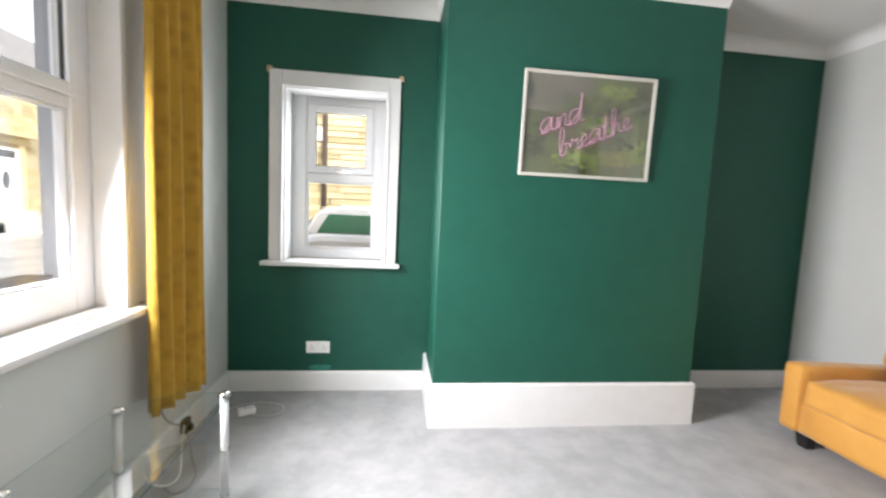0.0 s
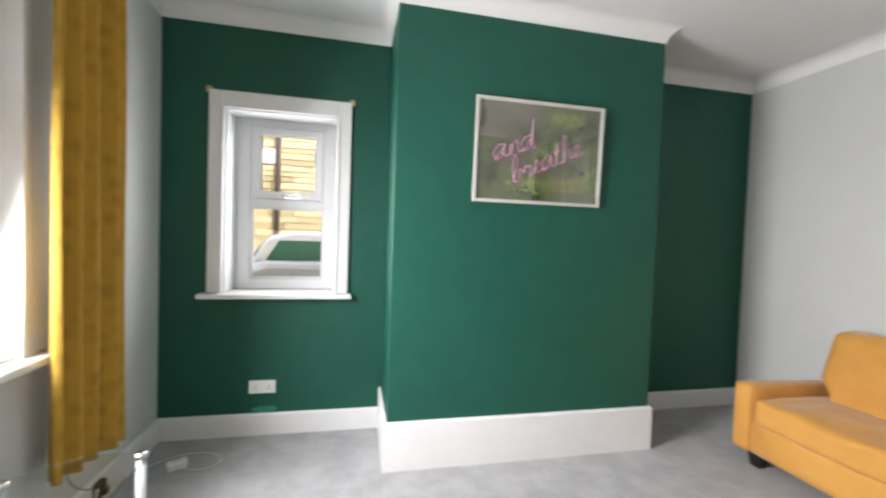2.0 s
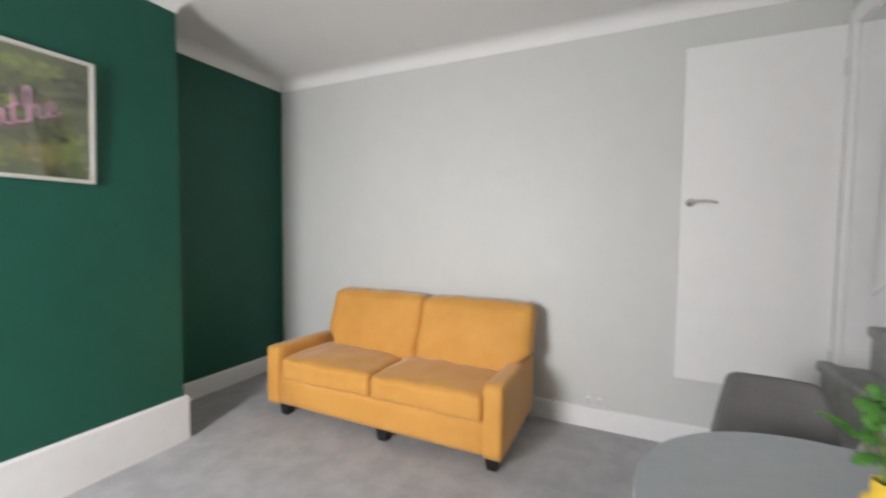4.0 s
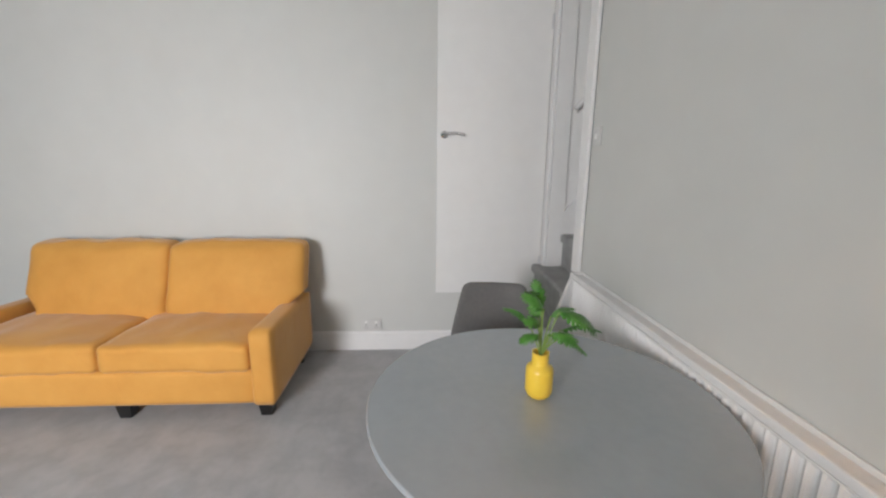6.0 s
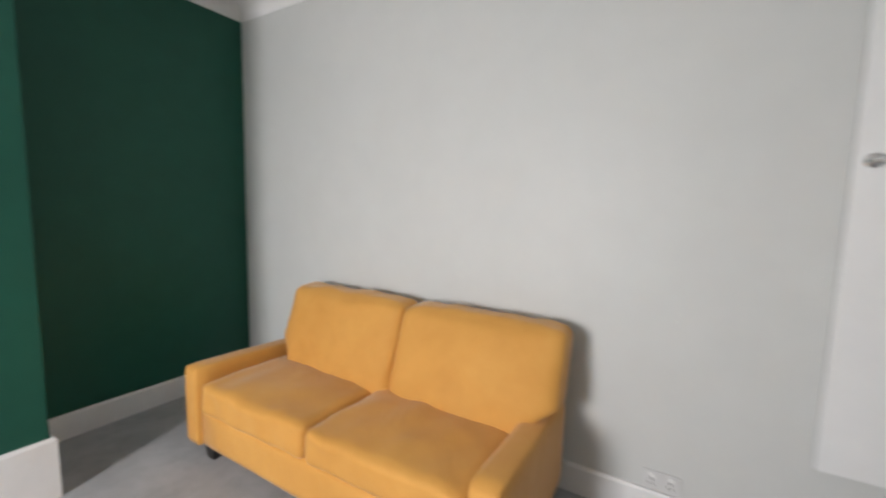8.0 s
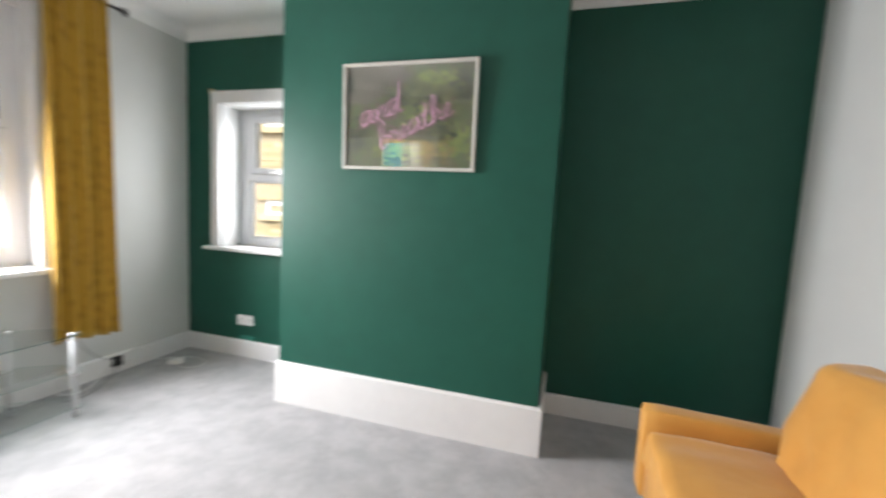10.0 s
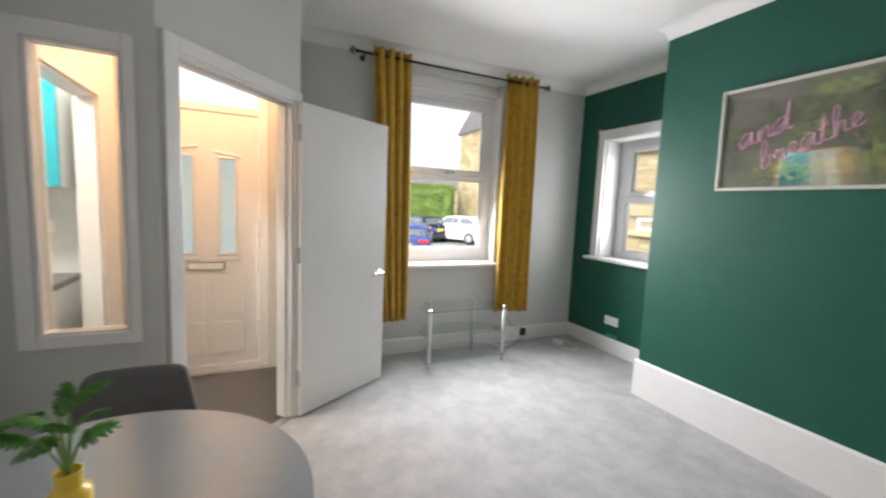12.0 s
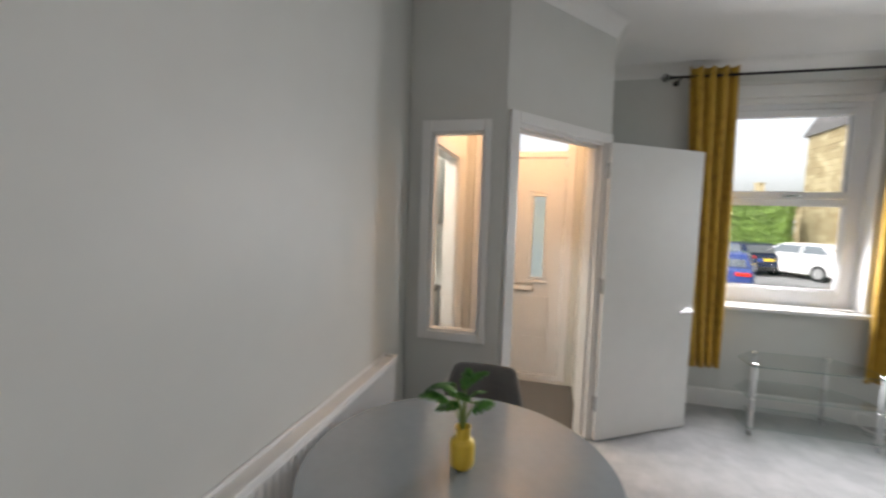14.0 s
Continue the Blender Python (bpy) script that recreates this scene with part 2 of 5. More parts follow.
def part(name, bm, material, parent, label="", smooth=False):
    ob = mesh_object(name, bm, material, smooth)
    ob.parent = parent
    return tagged(ob, label) if label else ob


def thing(name, m, label, category, group=""):
    ob = new(name)
    ob.empty_display_size = 0.1
    ob.matrix_world = m
    return tagged(ob, label, category, group)


def structure(name, bm, material, label, smooth=False):
    return tagged(mesh_object(name, bm, material, smooth), label, kind="structure")


# ---- the room's shell ----
W, E, N, S, TOP = -0.87, 3.60, 3.045, -1.10, 2.75
BX0, BX1, BY = 0.539, 2.265, 2.493
C1, C2 = (0.70, -0.571), (-0.04, 0.03)

structure("floor", boxes((-1.0, 3.75, S - 2.4, 3.1, -0.12, 0.0)), CARPET, "pale grey fitted carpet with brushed blotches")
structure("ceiling", boxes((-1.17, 3.75, S - 2.5, 3.345, TOP, TOP + 0.12)), CEIL, "plain white painted ceiling")
structure("wall_north", boxes(
    (-1.17, -0.505, N, 3.345, -0.12, TOP), (0.20, 3.75, N, 3.345, -0.12, TOP),
    (-0.505, 0.20, N, 3.345, -0.12, 0.93), (-0.505, 0.20, N, 3.345, 2.15, TOP)), GREEN, "dark green painted alcove wall")
structure("chimney_breast", boxes((BX0, BX1, BY, N - 0.002, 0, TOP - 0.002), bevel=0.006), GREEN, "dark green painted chimney breast")
structure("wall_west", boxes(
    (-1.17, W, 2.01, N, -0.12, TOP), (-1.17, W, 0.92, 2.01, -0.12, 0.82), (-1.17, W, 0.92, 2.01, 2.60, TOP),
    (-1.17, W, -0.13, 0.92, -0.12, TOP), (-1.17, W, -1.03, -0.13, 2.53, TOP), (-1.17, W, S - 2.5, -1.03, -0.12, TOP)), GREY, "pale grey painted wall with the front window")
structure("wall_east", boxes((E, 3.75, S - 2.5, N, -0.12, TOP)), GREY, "pale grey painted wall behind the sofa")
structure("wall_south", boxes(
    (0.25, 2.95, S - 0.1, S, 0, TOP), (2.95, 3.50, S - 0.1, S, 2.46, TOP), (3.50, E - 0.002, S - 0.1, S, 0, TOP),
    (-0.50, 0.25, S - 0.1, S, 1.985, TOP), (W, -0.50, S - 0.1, S, 0, TOP)), GREY, "pale grey painted wall behind the radiator")
structure("wall_kitchen", boxes((-0.868, E - 0.002, S - 2.4, S - 2.3, 0, TOP), (2.6, 2.7, S - 2.3, S - 0.102, 0, TOP)), CEIL, "plain white kitchen wall")
structure("wall_lobby_side", boxes(
    (0.60, 0.70, S + 0.002, -0.96, 0, TOP), (0.60, 0.70, -0.68, -0.571, 0, TOP),
    (0.60, 0.70, -0.96, -0.68, 0, 0.845), (0.60, 0.70, -0.96, -0.68, 1.94, TOP)), GREY, "pale grey lobby wall with a narrow internal window")
structure("wall_lobby_return", boxes((W + 0.002, -0.04, -0.07, 0.03, 0, TOP)), GREY, "pale grey lobby wall beside the front window")
# the lobby's slanting wall, in its own line from corner to corner
DU = (Vector(C2) - Vector(C1)).normalized()
DL = (Vector(C2) - Vector(C1)).length
SLANT = Matrix.Translation((*C1, 0)) @ Matrix.Rotation(math.atan2(DU.y, DU.x), 4, "Z")
OP0, OP1, DH = 0.075, 0.895, 2.0
ob = structure("wall_lobby_slant", boxes(
    (0, OP0, 0, 0.1, 0, TOP), (OP1, DL, 0, 0.1, 0, TOP), (OP0, OP1, 0, 0.1, DH, TOP)), GREY, "pale grey slanting lobby wall with a doorway")
ob.matrix_world = SLANT

PERIM = [(E, S), (E, N), (BX1, N), (BX1, BY), (BX0, BY), (BX0, N), (W, N), (W, C2[1]), C2, C1, (C1[0], S)]
COVE = [(0.0, TOP - 0.002), (0.0, TOP - 0.09)] + [(0.09 - 0.086 * math.cos(math.pi / 2 * k / 8), TOP - 0.09 + 0.086 * math.sin(math.pi / 2 * k / 8)) for k in range(9)] + [(0.09, TOP - 0.002)]
structure("cove", sweep(PERIM, COVE, True), CEIL, "white plaster cove round the ceiling")


def skirt(h, t=0.018):
    return [(0.001, 0.0), (t, 0.0), (t, h - 0.012), (t * 0.6, h), (0.001, h)]


structure("baseboard_east", sweep([(E, -0.64), (E, N), (BX1 + 0.018, N)], skirt(0.142)), WHITE, "white gloss skirting board")
structure("baseboard_breast", sweep([(BX1, N - 0.001), (BX1, BY), (BX0, BY), (BX0, N - 0.001)], skirt(0.285, 0.02)), WHITE, "tall white skirting round the chimney breast")
structure("baseboard_west", sweep([(BX0 - 0.018, N), (W, N), (W, C2[1]), (C2[0] - 0.06, C2[1])], skirt(0.145)), WHITE, "white gloss skirting board")
structure("baseboard_south", sweep([(C1[0], C1[1] - 0.02), (C1[0], S), (2.85, S)], skirt(0.145)), WHITE, "white gloss skirting board")

structure("wall_outer_west", boxes(
    (-1.27, -1.172, 2.10, 3.445, -0.6, TOP + 0.3), (-1.27, -1.172, 0.83, 2.10, -0.6, 0.82), (-1.27, -1.172, 0.83, 2.10, 2.60, TOP + 0.3),
    (-1.27, -1.172, -0.13, 0.83, -0.6, TOP + 0.3), (-1.27, -1.172, -1.03, -0.13, 2.53, TOP + 0.3), (-1.27, -1.172, S - 2.5, -1.03, -0.6, TOP + 0.3), (-1.27, -1.172, -1.03, -0.13, -0.6, -0.06)), OUTER, "plain stone outer face of the house")
structure("wall_outer_north", boxes(
    (-1.17, -0.505, 3.347, 3.445, -0.6, TOP + 0.3), (0.20, 3.75, 3.347, 3.445, -0.6, TOP + 0.3),
    (-0.505, 0.20, 3.347, 3.445, -0.6, 0.93), (-0.505, 0.20, 3.347, 3.445, 2.15, TOP + 0.3)), OUTER, "plain stone outer face of the house")

# lobby floor
bm = bmesh.new()
prism(bm, [(W, S + 0.001), (0.60, S + 0.001), (0.60, -0.60), (0.63, -0.60), (-0.03, -0.06), (W, -0.07)], -0.001, 0.006)
structure("lobby_floor", bm, MAT, "brown coir matting in the entrance lobby")
bm = bmesh.new()
box(bm, OP0 + 0.02, OP1 - 0.02, 0.0, 0.035, 0.0, 0.012, 0.004)
ob = structure("threshold", bm, CHROME, "metal threshold bar between matting and carpet")
ob.matrix_world = SLANT


# ---- windows and doors ----
def bars(x0, x1, z0, z1, w, y0, y1):
    """Four bars round an opening, butted end to end."""
    return boxes((x0, x0 + w, y0, y1, z0, z1), (x1 - w, x1, y0, y1, z0, z1),
                 (x0 + w, x1 - w, y0, y1, z0, z0 + w), (x0 + w, x1 - w, y0, y1, z1 - w, z1), bevel=0.004)


def pane(x0, x1, z0, z1, y, parent, material=PANE):
    ob = part("pane", boxes((x0, x1, y, y + 0.006, z0, z1)), material, parent, "clear window glass")
    ob.visible_shadow = False
    return ob


def window_unit(name, m, x0, x1, z0, z1, glass_lo, glass_hi, label):
    """Opening x0..x1, z0..z1; panes given as (x0, x1, z0, z1); y runs outwards."""
    t = tagged(new(name), label, "window", kind="structure")
    t.matrix_world = m
    a, b = glass_lo, glass_hi
    w = 0.05
    part("window_frame", boxes(
        (x0, a[0] - 0.012, 0.0, 0.07, z0, z1), (a[1] + 0.012, x1, 0.0, 0.07, z0, z1),
        (a[0] - 0.012, a[1] + 0.012, 0.0, 0.07, z0, a[2] - 0.012),
        (a[0] - 0.012, a[1] + 0.012, 0.0, 0.07, b[3] + w, z1), bevel=0.006), UPVC, t)
    gaps = [(p, q, 0.006, 0.064, b[2] - w, b[3] + w) for p, q in ((a[0] - 0.012, b[0] - w), (b[1] + w, a[1] + 0.012)) if q - p > 0.003]
    if gaps:
        part("frame_rebate", boxes(*gaps), UPVC, t)
    part("transom", boxes((a[0] - 0.012, a[1] + 0.012, 0.004, 0.066, a[3] + 0.012, b[2] - w), bevel=0.004), UPVC, t)
    part("glazing_bead", bars(a[0] - 0.012, a[1] + 0.012, a[2] - 0.012, a[3] + 0.012, 0.014, 0.018, 0.05), UPVC, t)
    sash = part("sash", bars(b[0] - w, b[1] + w, b[2] - w + 0.004, b[3] + w - 0.004, w, -0.014, 0.05), UPVC, t)
    part("gasket", bars(b[0] - 0.004, b[1] + 0.004, b[2] - 0.004, b[3] + 0.004, 0.006, 0.0, 0.02), RUBBER, sash)
    pane(a[0], a[1], a[2], a[3], 0.03, t)
    pane(b[0], b[1], b[2], b[3], 0.03, sash)
    bm = bmesh.new()
    c = (b[0] + b[1]) / 2
    box(bm, c - 0.03, c + 0.03, -0.026, -0.015, b[2] - 0.04, b[2] - 0.015, 0.004)
    box(bm, c - 0.02, c + 0.085, -0.044, -0.028, b[2] - 0.036, b[2] - 0.018, 0.006)
    part("window_handle", bm, CHROME, sash, "satin chrome handle")
    return t


WEST = Matrix.Translation((-1.0, 0, 0)) @ Matrix.Rotation(radians(90), 4, "Z")
win = window_unit("window_1", WEST, 0.92, 2.01, 0.85, 2.60, (1.055, 1.875, 1.0, 1.66), (1.075, 1.865, 1.765, 2.36), "white plastic window with a top-hung upper light")
part("header_board", boxes((0.922, 2.008, -0.05, -0.002, 2.50, 2.598), (0.922, 2.008, -0.03, -0.002, 2.455, 2.498), bevel=0.004), WHITE, win)
for a, b in ((0.922, 0.945), (1.985, 2.008)):
    part("reveal_lining", boxes((a, b, -0.128, -0.002, 0.852, 2.498), bevel=0.003), WHITE, win)
part("outer_jamb", boxes((0.922, 0.934, 0.072, 0.17, 0.84, 2.598), (1.996, 2.008, 0.072, 0.17, 0.84, 2.598), (0.832, 0.844, 0.174, 0.275, 0.84, 2.598), (2.086, 2.098, 0.174, 0.275, 0.84, 2.598)), mat("grey_stone_jamb", (0.30, 0.31, 0.33), 0.7, 0, 8, 0.12, 0.4, 40), win, "grey painted stone jamb")
part("outer_sill", boxes((0.846, 2.084, 0.174, 0.36, 0.885, 0.975), (0.936, 1.994, 0.072, 0.1735, 0.885, 0.979), bevel=0.006), mat("weathered_stone_sill", (0.22, 0.205, 0.185), 0.9, 0, 12, 0.25, 0.6, 60), win, "weathered stone outer sill")
sill = bmesh.new()
box(sill, -1.0, -0.815, 0.845, 2.09, 0.816, 0.85, 0.012, 3)
box(sill, -0.985, -0.90, 0.925, 2.005, 0.851, 0.862, 0.004)
structure("window_sill_front", sill, WHITE, "deep white painted window board")

NORTH = Matrix.Translation((0, 3.25, 0))
win = window_unit("window_2", NORTH, -0.505, 0.20, 0.95, 2.15, (-0.38, 0.092, 1.035, 1.515), (-0.325, 0.038, 1.635, 2.035), "small white plastic window in the green alcove")
bm = boxes((-0.591, -0.507, -0.232, -0.204, 0.951, 2.244), (0.204, 0.288, -0.232, -0.204, 0.951, 2.244), (-0.507, 0.204, -0.232, -0.204, 2.14, 2.244), bevel=0.006)
box(bm, -0.521, -0.501, -0.24, -0.206, 0.951, 2.14, 0.004)
box(bm, 0.198, 0.218, -0.24, -0.206, 0.951, 2.14, 0.004)
part("architrave", bm, WHITE, win)
part("reveal_lining", boxes((-0.504, -0.49, -0.2, -0.016, 0.951, 2.148), (0.185, 0.199, -0.2, -0.016, 0.951, 2.148), (-0.49, 0.185, -0.2, -0.016, 2.134, 2.148)), WHITE, win)
for x in (-0.612, 0.272):
    part("filler_block", boxes((x, x + 0.036, -0.225, -0.2055, 2.225, 2.265), bevel=0.004), TAN, win, "bare tan filler at the corner")
bm = bmesh.new()
box(bm, -0.635, 0.318, 2.965, 3.25, 0.918, 0.949, 0.012, 3)
structure("window_sill_alcove", bm, WHITE, "white painted window board with rounded nosing")

# narrow internal window beside the lobby door
t = tagged(new("window_3"), "narrow clear internal window with a white frame", "window", kind="structure")
part("architrave", boxes((0.702, 0.722, -1.02, -0.965, 0.803, 1.998), (0.702, 0.722, -0.675, -0.640, 0.803, 1.998),
                         (0.702, 0.722, -0.965, -0.675, 0.803, 0.853), (0.702, 0.722, -0.965, -0.675, 1.935, 1.998), bevel=0.005), WHITE, t)
part("bead", boxes((0.655, 0.712, -0.962, -0.948, 0.847, 1.938), (0.655, 0.712, -0.692, -0.678, 0.847, 1.938),
                   (0.655, 0.712, -0.948, -0.692, 0.847, 0.863), (0.655, 0.712, -0.948, -0.692, 1.925, 1.938), bevel=0.003), WHITE, t)
ob = part("pane", boxes((0.645, 0.651, -0.958, -0.682, 0.85, 1.936)), PANE, t, "clear glass")
ob.visible_shadow = False

# lobby door frame and open leaf
t = tagged(new("door_1"), "open flush white door from the lobby", "door", kind="structure")
t.matrix_world = SLANT
part("door_lining", boxes((OP0, OP0 + 0.028, -0.004, 0.104, 0, DH), (OP1 - 0.028, OP1, -0.004, 0.104, 0, DH), (OP0 + 0.028, OP1 - 0.028, -0.004, 0.104, DH - 0.028, DH), bevel=0.002), WHITE, t)
part("door_stop", boxes((OP0 + 0.028, OP0 + 0.04, 0.035, 0.07, 0.012, DH - 0.03), (OP1 - 0.04, OP1 - 0.028, 0.035, 0.07, 0.012, DH - 0.03), (OP0 + 0.04, OP1 - 0.04, 0.035, 0.07, DH - 0.042, DH - 0.03)), WHITE, t)
part("architrave", boxes((OP0 - 0.055, OP0 + 0.012, -0.02, -0.003, 0, DH + 0.05), (OP1 - 0.012, OP1 + 0.052, -0.02, -0.003, 0, DH + 0.05), (OP0 + 0.012, OP1 - 0.012, -0.02, -0.003, DH - 0.01, DH + 0.05), bevel=0.005), WHITE, t)


a, b = Vector((0.014, 0.013)), Vector((-0.414, 0.673))
leaf = thing("lobby_door_leaf", Matrix.Translation((a.x, a.y, 0.012)) @ Matrix.Rotation(math.atan2(b.y - a.y, b.x - a.x), 4, "Z"), "plain white flush door standing open over carpet", "door")
LW = (b - a).length
part("leaf", boxes((0, LW, -0.036, 0, 0, 1.978), bevel=0.002), DOORW, leaf)
for s in (-1, 1):
    bm = bmesh.new()
    y0 = -0.036 if s < 0 else 0.0
    tube(bm, (LW - 0.06, y0, 0.86), (LW - 0.06, y0 + s * 0.008, 0.86), 0.026, seg=20)
    tube(bm, (LW - 0.06, y0, 0.86), (LW - 0.06, y0 + s * 0.05, 0.86), 0.010)
    pts = [(LW - 0.06 - 0.115 * k / 5, y0 + s * 0.05, 0.86 + 0.010 * math.sin(math.pi * k / 5)) for k in range(6)]
    for p, q in zip(pts, pts[1:]):
        tube(bm, p, q, 0.010, seg=10)
    part("door_handle", bm, CHROME, leaf, "chrome lever handle", True)
for z in (0.2, 1.0, 1.75):
    bm = boxes((-0.003, -0.0005, -0.034, -0.004, z, z + 0.1))
    tube(bm, (-0.004, 0.002, z), (-0.004, 0.002, z + 0.1), 0.005)
    part("hinge", bm, CHROME, leaf)

# front door, in the west wall
t = tagged(new("door_2"), "white panelled front door with two tall frosted lights", "door", kind="structure")
FX = -0.955
part("door_frame", boxes((FX - 0.06, FX + 0.01, -0.205, -0.132, 0.0, 2.528), (FX - 0.06, FX + 0.01, -1.028, -0.955, 0.0, 2.528),
                         (FX - 0.06, FX + 0.01, -0.955, -0.205, 2.48, 2.528), (FX - 0.06, FX + 0.01, -0.955, -0.205, 2.045, 2.10), (FX - 0.06, FX + 0.02, -0.955, -0.205, 0.0, 0.05), bevel=0.004), UPVC, t)
ob = part("pane", boxes((FX - 0.03, FX - 0.024, -0.955, -0.205, 2.10, 2.48)), PANE, t, "clear fanlight")
ob.visible_shadow = False
GL = [(-0.487, -0.367), (-0.775, -0.655)]
leafbm = boxes((FX - 0.05, FX - 0.005, -0.367, -0.21, 0.055, 2.04), (FX - 0.05, FX - 0.005, -0.655, -0.487, 0.055, 2.04), (FX - 0.05, FX - 0.005, -0.95, -0.775, 0.055, 2.04),
               (FX - 0.05, FX - 0.005, -0.487, -0.367, 0.055, 0.955), (FX - 0.05, FX - 0.005, -0.487, -0.367, 1.71, 2.04),
               (FX - 0.05, FX - 0.005, -0.775, -0.655, 0.055, 0.955), (FX - 0.05, FX - 0.005, -0.775, -0.655, 1.71, 2.04))
front = part("leaf", leafbm, UPVC, t)
for (y0, y1), lift in zip(GL, (1, -1)):
    ob = part("pane", boxes((FX - 0.03, FX - 0.024, y0, y1, 0.955, 1.71)), FROST, front, "frosted glass light")
    ob.visible_shadow = False
    # raised moulding with a sloping head
    bm = bmesh.new()
    c = (y0 + y1) / 2
    pts = [(y0, 0.955), (y0, 1.705), (y1, 1.705), (y1, 0.955), (y0, 0.955)]
    for p, q in zip(pts, pts[1:]):
        tube(bm, (FX, p[0], p[1]), (FX, q[0], q[1]), 0.009, seg=8)
    tube(bm, (FX, y0 - 0.03, 1.75), (FX, y1 + 0.03, 1.75 - 0.03 * lift), 0.011, seg=8)
    tube(bm, (FX, y0 - 0.03, 0.915), (FX, y1 + 0.03, 0.915), 0.011, seg=8)
    part("moulding", bm, UPVC, front)
    box_rows = boxes((FX - 0.004, FX + 0.004, y0 - 0.05, y1 + 0.05, 0.14, 0.40), (FX - 0.004, FX + 0.004, y0 - 0.05, y1 + 0.05, 0.46, 0.78), bevel=0.003)
    part("panel", box_rows, UPVC, front)
bm = boxes((FX - 0.004, FX + 0.012, -0.71, -0.45, 0.825, 0.89), bevel=0.004)
plate = part("letter_plate", bm, mat("dull_grey_rim", (0.24, 0.22, 0.2), 0.5, 0.2), front, "letter plate with a dark rim")
part("flap", boxes((FX + 0.0125, FX + 0.018, -0.70, -0.46, 0.833, 0.882), bevel=0.003), mat("white_flap_plastic", (0.86, 0.86, 0.85), 0.4), plate, "pale satin flap")
bm = bmesh.new()
tube(bm, (FX, -0.92, 1.02), (FX + 0.05, -0.92, 1.02), 0.012)
box(bm, FX + 0.04, FX + 0.056, -0.93, -0.80, 1.01, 1.03, 0.005)
part("door_handle", bm, CHROME, front)
for z in (0.3, 1.1, 1.85):
    part("hinge", boxes((FX - 0.006, FX + 0.014, -0.225, -0.19, z, z + 0.11), bevel=0.004), UPVC, front)
structure("step", boxes((-1.9, -1.17, -1.1, -0.1, -0.35, -0.06), bevel=0.01), mat("grey_step_stone", (0.3, 0.29, 0.27), 0.9), "worn stone front step")

# kitchen doorway and what shows through it
structure("wall_lobby", boxes((W + 0.001, -0.556, S + 0.0002, S + 0.004, 0, TOP), (-0.556, 0.306, S + 0.0002, S + 0.004, 2.041, TOP), (0.306, C1[0] - 0.12, S + 0.0002, S + 0.004, 0, TOP)), CEIL, "white painted lobby wall")
t = tagged(new("door_3"), "white kitchen doorway with no door", "door", kind="structure")
part("door_lining", boxes((-0.50, -0.475, S - 0.102, S + 0.003, 0, 1.984), (0.225, 0.25, S - 0.102, S + 0.003, 0, 1.984), (-0.475, 0.225, S - 0.102, S + 0.003, 1.96, 1.984)), WHITE, t)
part("architrave", boxes((-0.555, -0.49, S + 0.004, S + 0.02, 0, 2.04), (0.24, 0.305, S + 0.004, S + 0.02, 0, 2.04), (-0.49, 0.24, S + 0.004, S + 0.02, 1.975, 2.04), bevel=0.004), WHITE, t)
c = thing("wall_cabinet", pose(-0.72, -1.75, 1.42), "teal gloss kitchen wall cabinet", "cabinet")
part("carcass", boxes((-0.148, 0.13, -0.45, 0.44, 0.0, 0.64)), WHITE, c)
for y in (-0.45, -0.003):
    d = part("door", boxes((0.131, 0.15, y, y + 0.443, 0.0, 0.64), bevel=0.002), TEAL, c, "teal gloss door")
    part("handle", boxes((0.151, 0.165, y + 0.03, y + 0.042, 0.06, 0.2), bevel=0.003), CHROME, d)
c = thing("base_cabinet", pose(-0.57, -1.75, 0), "white kitchen base cabinet under a dark worktop", "cabinet")
part("carcass", boxes((-0.298, 0.25, -0.45, 0.42, 0.1, 0.80)), WHITE, c)
part("plinth", boxes((-0.298, 0.2, -0.45, 0.42, 0.0, 0.099)), WHITE, c)
for y in (-0.45, -0.013):
    d = part("door", boxes((0.251, 0.27, y, y + 0.432, 0.1, 0.72), bevel=0.002), DOORW, c)
    part("handle", boxes((0.271, 0.285, y + 0.06, y + 0.2, 0.66, 0.672), bevel=0.003), CHROME, d)
w = tagged(mesh_object("worktop", boxes((-0.868, -0.27, -2.22, -1.31, 0.802, 0.84), bevel=0.006), WORKTOP), "dark grey laminate kitchen worktop", "worktop")
t = structure("splashback", boxes((-0.869, -0.864, -2.2, -1.28, 0.842, 1.42)), TILE, "pale grey tiled splashback")
p = thing("kitchen_socket", pose(-0.858, -1.52, 1.12, 0, 0, 90), "white double socket on the tiles", "socket")
part("plate", boxes((-0.07, 0.07, -0.004, 0.006, 0, 0.085), bevel=0.003), PLASTIC, p)
# holders added out of view; the kitchen one only goes with the fill lamp
for nm, x, y in (("lobby_ceiling_light", -0.22, -0.5), ("kitchen_ceiling_light", 0.1, -2.1)):
    c = thing(nm, pose(x, y, TOP - 0.001, 180), "plain white lamp holder on a ceiling rose, added out of view", "ceiling light")
    part("rose", lathe(bmesh.new(), [(0.05, 0), (0.05, 0.015), (0.02, 0.025), (0.012, 0.06)]), PLASTIC, c, smooth=True)
    part("holder", lathe(bmesh.new(), [(0.018, 0.06), (0.02, 0.09), (0.016, 0.10)], 16), PLASTIC, c, smooth=True)

